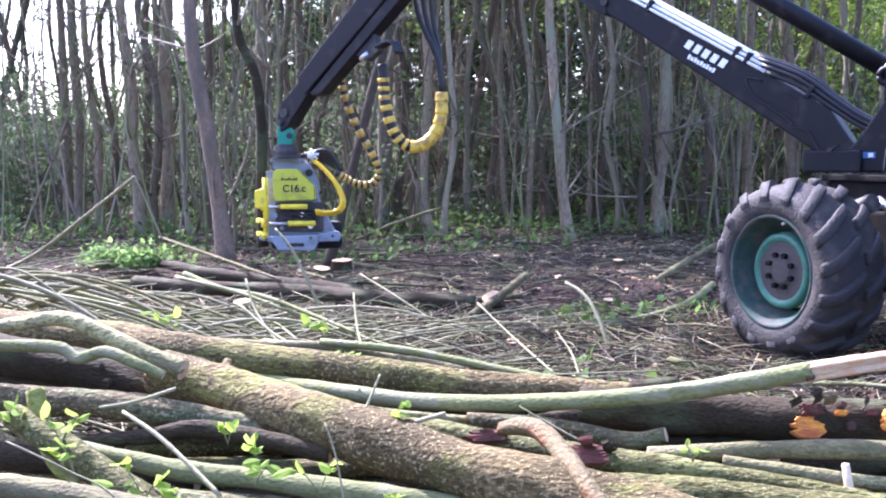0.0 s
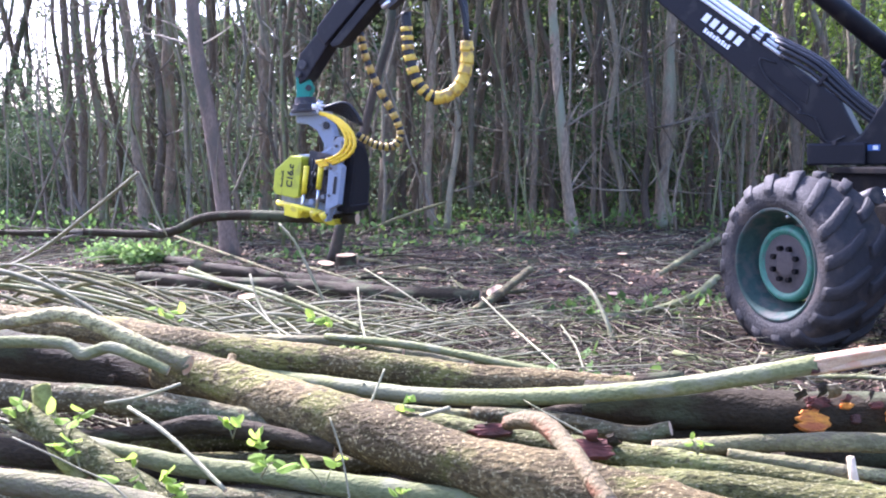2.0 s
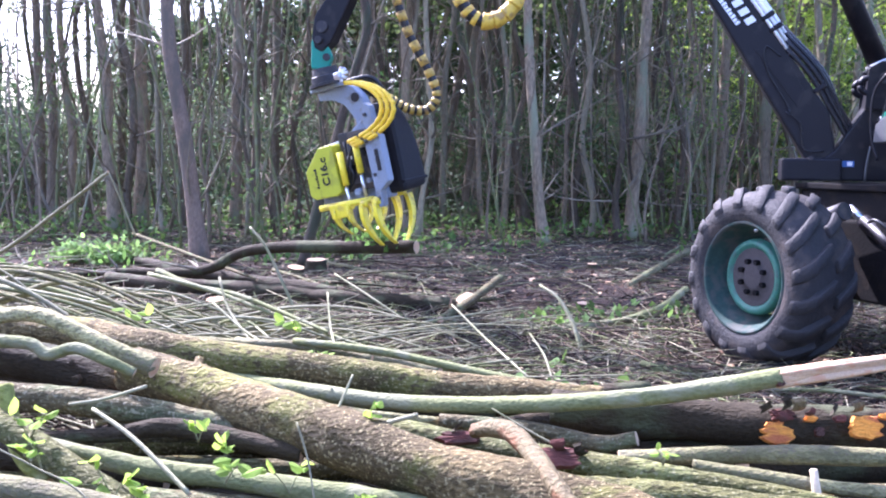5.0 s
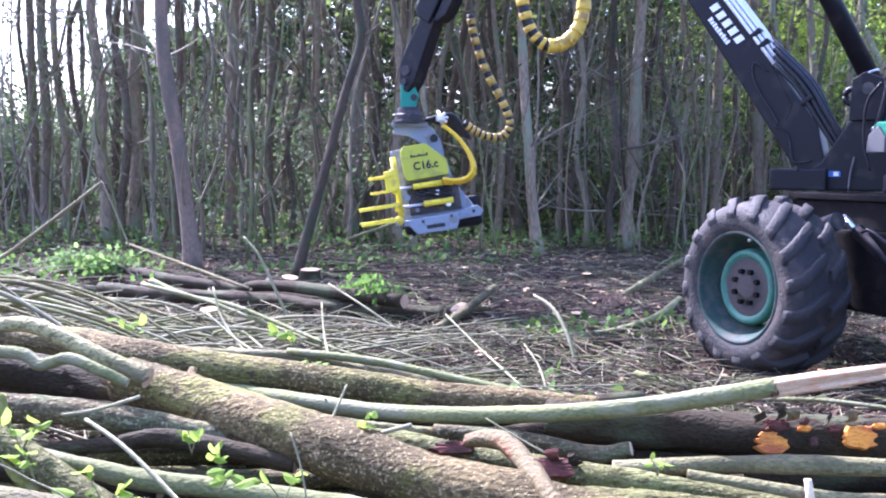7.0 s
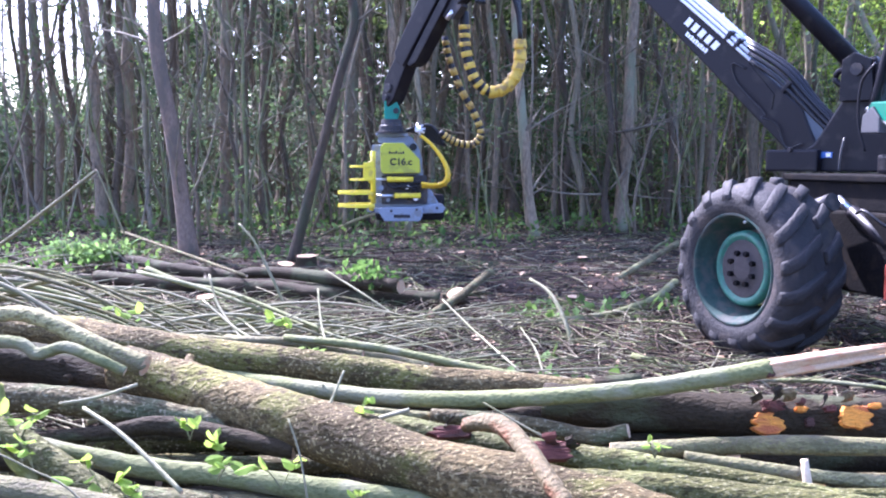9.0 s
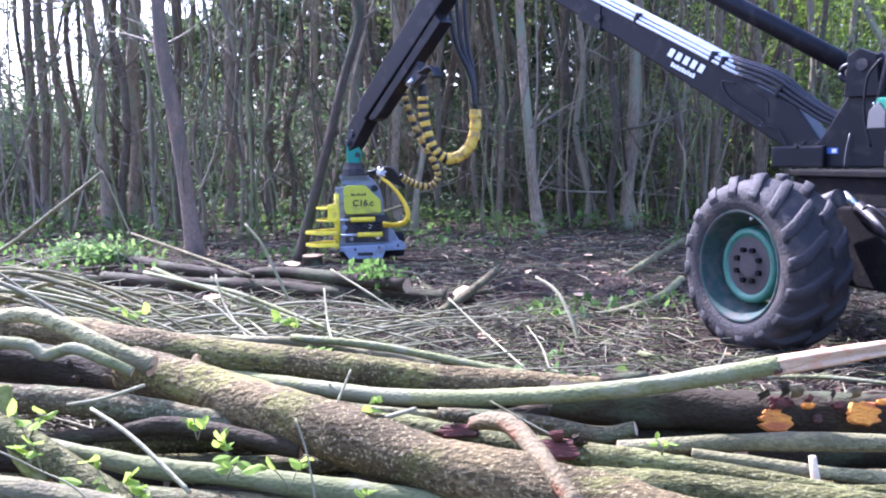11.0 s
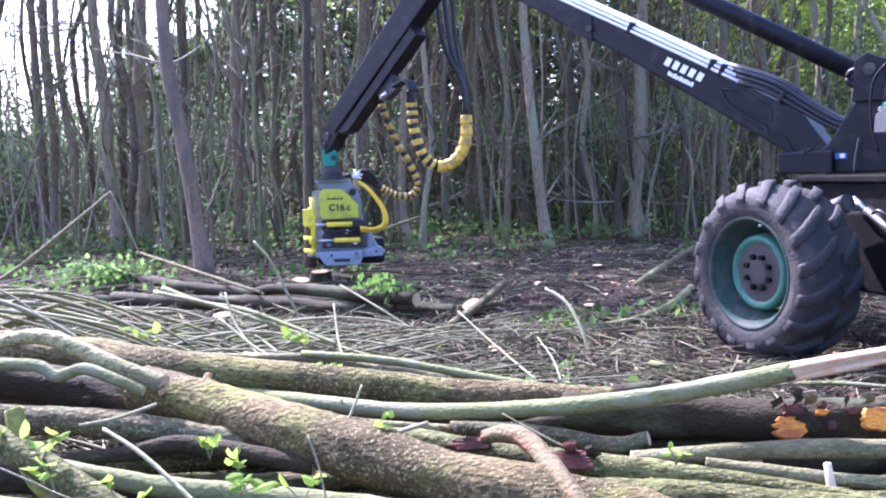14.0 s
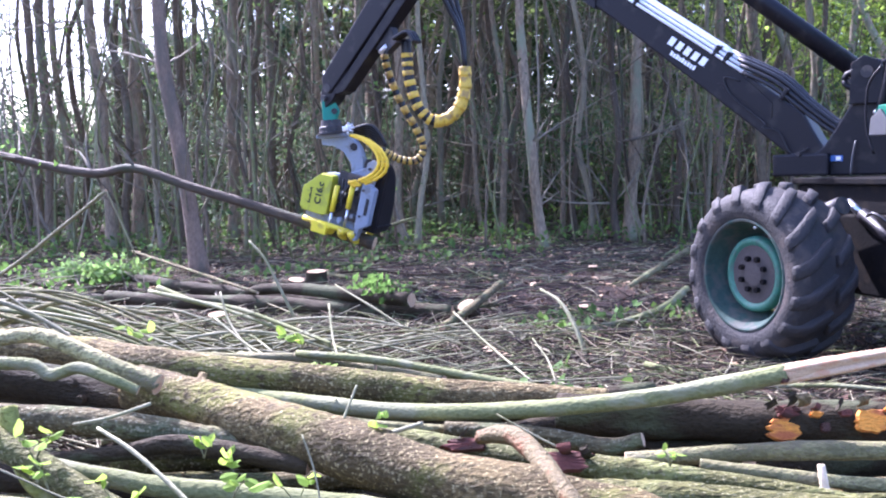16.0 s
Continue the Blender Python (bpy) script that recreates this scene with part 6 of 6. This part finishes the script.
    for i in range(12500):
        y = 4.8 + 19 * rng.random() ** 1.1
        x = rng.uniform(-0.48, 0.46) * y
        a, ln, r = rng.uniform(0, 6.28), rng.uniform(0.10, 0.8), rng.uniform(0.0025, 0.008)
        lift = rng.uniform(0, 0.16 if y < 10 else 0.08)
        if y > 11 and x > -0.1 * y and rng.random() < 0.1:
            continue
        p0 = (x, y, height(x, y) + rng.uniform(0.0, 0.05), r)
        x1, y1 = x + math.cos(a) * ln, y + math.sin(a) * ln
        xm, ym = (x + x1) / 2 + rng.uniform(-0.04, 0.04), (y + y1) / 2 + rng.uniform(-0.04, 0.04)
        tube(bm, [p0, (xm, ym, height(xm, ym) + lift * 0.7 + 0.01, r), (x1, y1, height(x1, y1) + lift, r * 0.5)], 4, 1, curve=False)
    for i in range(5600):
        near = i % 4 < 3
        x, y = (rng.uniform(-4.6, 0.3), rng.uniform(5.4, 10.5)) if near else (rng.uniform(-2.0, 2.2), rng.uniform(5.2, 9.0))
        a, ln, r = rng.uniform(0, 6.28), rng.uniform(0.4, 1.3), rng.uniform(0.003, 0.007)
        lift = rng.uniform(0, 0.17 if near else 0.12)
        x1, y1 = x + math.cos(a) * ln, y + math.sin(a) * ln
        tube(bm, [(x, y, height(x, y) + 0.01, r), ((x + x1) / 2 + rng.uniform(-0.06, 0.06), (y + y1) / 2, height(x, y) + lift * 0.7 + 0.01, r), (x1, y1, height(x1, y1) + lift, r * 0.5)], 4, 1, curve=False)
    tagged(part("brushwood", bm, [M["brush"], M["cut"]]), "thin broken twigs strewn over the forest floor", "twigs", kind="stuff")
    bm = bmesh.new()
    for i in range(1500):
        y = 5.5 + 15 * rng.random()
        x = rng.uniform(-0.45, 0.45) * y
        z = height(x, y) + 0.012
        s, a, t = rng.uniform(0.012, 0.045), rng.uniform(0, 6.28), rng.uniform(-0.5, 0.5)
        u, v = Vector((math.cos(a), math.sin(a), t * 0.4)) * s, Vector((-math.sin(a), math.cos(a), 0.2)) * s * rng.uniform(0.3, 0.8)
        c = Vector((x, y, z))
        up = Vector((0, 0, 0.006))
        top = [bm.verts.new(c + q + up) for q in (u + v, v - u, -u - v, u - v)]
        low = [bm.verts.new(c + q * 0.9 - up) for q in (u + v, v - u, -u - v, u - v)]
        bm.faces.new(top)
        for k in range(4):
            bm.faces.new((top[k], low[k], low[(k + 1) % 4], top[(k + 1) % 4]))
    bl = bmesh.new()
    for i in range(15000):
        y = 5.2 + 16 * rng.random() ** 1.15
        x = rng.uniform(-0.46, 0.46) * y
        leaf(bl, (x, y, height(x, y) + rng.uniform(0.004, 0.03)), rng.uniform(0.03, 0.085), rng, 0, 0.0)
    tagged(part("leaf_litter", bl, M["litter"]), "red-brown dead leaves lying on the forest floor", "leaf litter", kind="stuff")
    tagged(part("wood_chips", bm, M["cut"]), "pale fresh wood chips scattered on the ground", "wood chips", kind="stuff")
    bm = bmesh.new()
    for i in range(15000):
        y = 6 + 20 * rng.random() ** 0.75
        x = rng.uniform(-0.46, 0.46) * y
        if noise.noise((x * 0.55, y * 0.45, 9)) < (0.43 if y < 14 else 0.02 if y < 17.5 else -0.22):
            continue
        leaf(bm, (x, y, height(x, y) + rng.uniform(0, 0.10 if y < 16 else 0.30)), rng.uniform(0.05, 0.15), rng, 0, -0.5)
    tagged(part("ground_herbs", bm, M["herb"]), "low green herbs and grass on the forest floor", "herbs", kind="stuff")


brush()


# ---- the two stems handled by the machine: origin at the head's link, upright like its body ----
def carried_stem(points, label, seed, sprigs=0, bark="dark", shoots=0):
    ob = tagged(new("felled_tree"), label, "felled tree", "trees being felled")
    part("trunk", tube(bmesh.new(), points, 12, 6, 0.10, seed), [M[bark], M["cut"]], ob)
    rng = random.Random(seed)
    lb = bmesh.new()
    n = len(points)
    for k in range(9):
        i = rng.randint(n // 2, n - 1)
        p = points[i]
        a = rng.uniform(0, 6.28)
        bm = bmesh.new()
        limb(bm, p[:3], (math.cos(a), math.sin(a), 0.8), rng.uniform(0.5, 1.3), p[3] * 0.4, rng, 1, 5)
        part("branch", bm, [M["twig"], M["cut"]], ob)
    for k in range(sprigs):
        p = points[n - 1 - k % 4]
        for j in range(26):
            leaf(lb, (p[0] + rng.gauss(0, 0.14), p[1] + rng.gauss(0, 0.14), p[2] + rng.gauss(0.2, 0.34)), rng.uniform(0.07, 0.14), rng)
    for k in range(shoots):           # leafy shoots low on the trunk
        c = Vector((points[1][0] + rng.uniform(0.02, 0.14), points[1][1] + rng.uniform(-0.06, 0.16), rng.uniform(-1.1, -0.5)))
        for j in range(26):
            leaf(lb, c + Vector((rng.gauss(0.02, 0.05), rng.gauss(0, 0.09), rng.gauss(0, 0.12))), rng.uniform(0.05, 0.10), rng)
    part("leaves", lb, M["leaf_mid"], ob)
    return ob


STEM_A = carried_stem([(-0.32, 0.10, -1.36, 0.068), (-0.32, 0.10, -0.6, 0.066), (-0.31, 0.10, 0.1, 0.062), (-0.36, 0.08, 0.7, 0.057), (-0.56, 0.06, 1.25, 0.054), (-0.58, 0.08, 2.4, 0.046), (-0.62, 0.1, 3.8, 0.036), (-0.5, 0.1, 5.0, 0.024), (-0.4, 0.1, 6.2, 0.012)],
                      "dark slim felled tree gripped by the felling head", 61, 7, shoots=5)
STEM_B = carried_stem([(-0.30, 0.04, -1.42, 0.08), (-0.29, 0.04, -0.6, 0.070), (-0.27, 0.04, 0.2, 0.062), (-0.26, 0.04, 1.1, 0.058), (-0.24, 0.06, 1.9, 0.056), (-0.46, 0.08, 2.5, 0.060), (-0.56, 0.1, 3.6, 0.052), (-0.6, 0.1, 5.0, 0.035), (-0.6, 0.1, 6.4, 0.018)],
                      "dark slim tree standing, then cut and carried", 62, 3, "trunk_dark")


# chips thrown by the saw
def chip_mesh():
    bm = box(bmesh.new(), (-0.016, -0.009, -0.004), (0.016, 0.009, 0.004), 0.002)
    return mesh_of("flying_chip", bm, M["cut"], False)


CHIP = chip_mesh()
CHIPS = [tagged(new("flying_chip", CHIP), "pale wood chip thrown out by the saw", "wood chip", "chips from the saw") for _ in range(60)]


# ---- motion ----
def bow(a, b, c, d, t):
    s = 1 - t
    return a * s ** 3 + b * 3 * s * s * t + c * 3 * s * t * t + d * t ** 3


def motions():
    rows = [  # seconds; the head's link: x, y, z; boom angle; body tilt; head turn; hose loop: x and z from the link
        (0, -2.03, 12.50, 1.88, 30.3, 0, 0, 1.55, -0.17),
        (0.5, -1.96, 12.40, 2.23, 33.9, 12, -5, 1.48, -0.24),
        (1, -1.86, 12.30, 2.43, 35.5, 29, -12, 1.61, -0.24),
        (1.5, -1.81, 12.30, 2.33, 35.3, 64, -22, 1.56, -0.21),
        (2, -1.79, 12.20, 2.36, 37.2, 80, -29, 1.56, -0.18),
        (2.5, -1.70, 12.00, 2.35, 37.5, 84, -34, 1.50, -0.16),
        (3, -1.53, 11.40, 2.59, 43.9, 90, -38, 1.60, -0.07),
        (3.5, -1.65, 11.20, 2.48, 44.5, 98, -40, 1.75, 0.05),
        (4, -1.60, 10.80, 2.56, 48.8, 97, -40, 1.79, 0.09),
        (4.5, -1.35, 10.30, 2.52, 51.2, 101, -36, 1.68, 0.21),
        (5, -1.07, 10.10, 2.55, 54.3, 102, -33, 1.54, 0.26),
        (7.5, -0.15, 11.80, 2.30, 50.2, 0, 4, 1.49, 0.55),
        (8, -0.27, 12.10, 2.25, 46.8, 0, 2, 1.17, 0.37),
        (8.5, -0.35, 12.60, 2.24, 43.0, 0, 0, 1.27, 0.23),
        (9, -0.37, 13.00, 2.13, 39.9, 0, 0, 1.21, 0.18),
        (11.5, -1.06, 13.80, 1.55, 26.4, 1, 4, 1.24, -0.10),
        (12, -1.09, 13.80, 1.56, 26.5, 0, 4, 1.31, -0.11),
        (12.5, -1.16, 13.80, 1.54, 26.5, 0, 4, 1.32, -0.13),
        (13, -1.31, 13.80, 1.55, 26.3, 0, 2, 1.35, -0.14),
        (13.5, -1.40, 13.60, 1.56, 26.1, 1, 2, 1.28, -0.13),
        (14, -1.31, 13.30, 1.75, 26.9, 0, 0, 1.33, -0.17),
        (14.5, -1.34, 12.90, 2.19, 31.8, 4, -2, 1.32, -0.24),
        (15, -1.31, 12.80, 2.08, 31.1, 38, -12, 1.24, -0.20),
        (15.5, -1.23, 12.70, 2.19, 33.2, 66, -20, 1.30, -0.20),
        (16, -1.17, 12.60, 2.29, 34.4, 74, -24, 1.28, -0.19),
    ]
    tracks = {k: [] for k in ("column", "boom", "tie", "stick", "tele", "loop", "head", "hanger", "body")}
    poses = {}
    swing = {2: 2, 2.5: 3, 3: 5, 3.5: 7, 4: 9, 4.5: 12, 5: 13, 16: 3}

    def turned(t, turn):
        return pose(0, 0, 0, 0, -swing.get(t, 0)) @ pose(0, 0, 0, 0, 0, turn)

    for t, x, y, z, boom, tilt, turn, lx, lz in rows:
        rx, ry = x - COLUMN.x, y - COLUMN.y
        psi, reach = math.atan2(ry, rx), math.hypot(rx, ry)
        slew = Matrix.Rotation(psi, 4, "Z")
        tracks["column"].append((t, slew))
        b = radians(boom)
        up = Matrix.Translation((PIN_R, 0, PIN_Z)) @ Matrix.Rotation(-b, 4, "Y")
        tracks["boom"].append((t, slew @ up))
        elbow = up @ Vector((BOOM_X, 0, BOOM_Z))
        far = up @ Vector((4.3, 0, BOOM_Z + 0.72 + 0.025 * (boom - 26.5)))
        q = Vector((-0.12, 0, 2.09))
        d = far - q
        tracks["tie"].append((t, slew @ Matrix.Translation(q) @ Matrix.Rotation(-math.atan2(d.z, d.x), 4, "Y")))
        tip = Vector((reach, 0, z + 0.14))
        d = tip - elbow
        lean = Matrix.Rotation(-math.atan2(d.z, d.x), 4, "Y")
        tracks["stick"].append((t, slew @ Matrix.Translation(elbow) @ lean))
        tracks["tele"].append((t, slew @ Matrix.Translation(tip) @ lean))
        tracks["loop"].append((t, pose(x + lx + (0.09 if 11 < t < 15 else 0.02) - COLUMN.x, y - 0.6 - COLUMN.y, z + lz)))
        tracks["head"].append((t, pose(x, y, z)))
        yaw = turned(t, turn)
        tracks["hanger"].append((t, yaw))
        body = yaw @ Matrix.Translation(PIVOT) @ pose(0, 0, 0, 0, swing.get(t, 0) - tilt) @ Matrix.Translation(-PIVOT)
        tracks["body"].append((t, body))
        poses[t] = pose(x, y, z) @ pose(0, 0, 0, 0, 0, 0.62 * turn) @ Matrix.Translation(PIVOT) @ pose(0, 0, 0, 0, -{2: 89, 2.5: 89}.get(t, tilt)) @ Matrix.Translation(-PIVOT)
    for k in ("column", "boom", "tie", "stick", "tele", "loop"):
        walk(CRANE[k], tracks[k])
    for k in ("head", "hanger", "body"):
        walk(HEAD[k], tracks[k])
    sway = ((0, -0.05), (2.5, -0.15), (5, 0.05), (8.5, 0.13), (12.5, 0.09), (14.5, 0.0), (16, -0.07))
    walk(HEAD["hose"], [(t, pose(0, 0, dz)) for t, dz in sway])
    # claws: closed round the stem, opened to let it go, closed on the next one
    grip = [(0, 66), (4.4, 64), (4.8, 10), (5.2, 0), (6.2, 0), (7.3, 4), (9.2, 4), (11.3, 10), (12.3, 16), (13.0, 58), (13.6, 66), (16, 66)]
    for claw, side, y0, z in HEAD["claws"]:
        walk(claw, [(t, pose(-0.24, y0, z, 0, 0, side * a)) for t, a in grip])
    # yellow hoses: short stiff lengths along a bow between valve and body
    for k, pieces in enumerate(HEAD["hoses"]):
        lines = [[] for _ in pieces]
        for t, x, y, z, boom, tilt, turn, lx, lz in rows:
            f = min(tilt / 100, 1.0)
            p0 = Vector((0.37, -0.23 + 0.03 * k, -0.34))
            p1 = Vector((0.62, -0.24 + 0.03 * k, -0.50)).lerp(Vector((0.78 + 0.05 * k, -0.25, -0.42)), f)
            p2 = Vector((0.93 + 0.03 * k, -0.26 + 0.03 * k, -1.05)).lerp(Vector((0.98 + 0.10 * k, -0.27, -0.80 - 0.02 * k)), f)
            p3 = Vector((0.36, -0.24 + 0.03 * k, -0.91 - 0.02 * k)).lerp(Vector((0.26 + 0.02 * k, -0.27, -0.88 - 0.025 * k)), f)
            yaw = turned(t, turn)
            n = len(pieces)
            spots = [yaw @ bow(p0, p1, p2, p3, i / n) for i in range(n + 1)]
            for i in range(n):
                lines[i].append((t, Matrix.Translation((spots[i] + spots[i + 1]) / 2) @ (spots[i + 1] - spots[i]).to_track_quat("X", "Z").to_matrix().to_4x4()))
        for ob, line in zip(pieces, lines):
            walk(ob, line)
    # first stem: carried until the claws open, then lying in the clearing
    held = [(t, m) for t, m in poses.items() if t <= 4]

    def leaning(t, tilt):
        r = next(r for r in rows if r[0] == t)
        return pose(*r[1:4]) @ pose(0, 0, 0, 0, 0, r[6] * 0.62) @ Matrix.Translation(PIVOT) @ pose(0, 0, 0, 0, -tilt) @ Matrix.Translation(-PIVOT)

    def laid(butt, up):
        """The stem with its butt end at one place and its axis through another."""
        butt, up = Vector(butt), Vector(up)
        z = (up - butt).normalized()
        x = (Vector((0, 0, 1)) - z * z.z).normalized()
        m = Matrix((x, z.cross(x), z)).transposed().to_4x4()
        return Matrix.Translation(butt) @ m @ Matrix.Translation((0.32, -0.10, 1.36))

    rest = laid((-0.20, 9.95, 0.30), (-3.03, 12.0, 0.36))
    walk(STEM_A, held + [(4.5, leaning(4.5, 96)), (4.9, laid((-0.24, 10.3, 0.84), (-2.91, 11.6, 0.66))), (5.0, laid((-0.15, 10.3, 0.70), (-2.92, 11.6, 0.55))),
                         (5.1, laid((-0.19, 10.2, 0.47), (-2.92, 11.7, 0.40))), (5.2, rest), (16, rest)])
    # second stem: stands until it is cut
    foot = Vector((-0.30, 0.04, -1.42))
    base = Vector((-1.74, 14.0, height(-1.74, 14.0)))
    stand = Matrix.Translation(base) @ pose(0, 0, 0, 0, 14, 0) @ Matrix.Translation(-foot)
    mid, near = (Matrix.Translation(base) @ pose(0, 0, 0, 0, a, 0) @ Matrix.Translation(-foot) for a in (11, 5))
    walk(STEM_B, [(0, stand), (11.3, stand), (12.0, mid), (12.5, near), (13.5, poses[13.5])] + [(t, m) for t, m in poses.items() if t > 13.5])

    # chips: inside the saw housing, flung out while it cuts, then lying on the ground
    rng = random.Random(12)
    for chip in CHIPS:
        spot = Vector((rng.uniform(0.0, 0.3), rng.uniform(0.1, 0.4), rng.uniform(-1.25, -1.12)))
        t0 = rng.uniform(12.55, 13.3)
        line = [(t, Matrix.Translation(m @ spot)) for t, m in poses.items() if t < t0]
        start = (poses[12.5] if t0 < 13 else poses[13]) @ spot
        a = rng.uniform(2.3, 3.6)
        far = rng.uniform(0.5, 1.2)
        out = Vector((math.cos(a) * far, -math.sin(a) * far * 0.4, 0))
        mid = start + out * 0.55 + Vector((0, 0, rng.uniform(0.05, 0.55)))
        end = start + out * 1.1
        end.z = height(end.x, end.y) + 0.012
        spin = [pose(0, 0, 0, rng.uniform(0, 80), rng.uniform(0, 80), rng.uniform(0, 80)) for _ in range(2)]
        line += [(t0, Matrix.Translation(start)), (t0 + 0.12, Matrix.Translation(mid) @ spin[0]), (t0 + 0.5, Matrix.Translation(end) @ spin[1]), (16, Matrix.Translation(end) @ spin[1])]
        walk(chip, line)


motions()
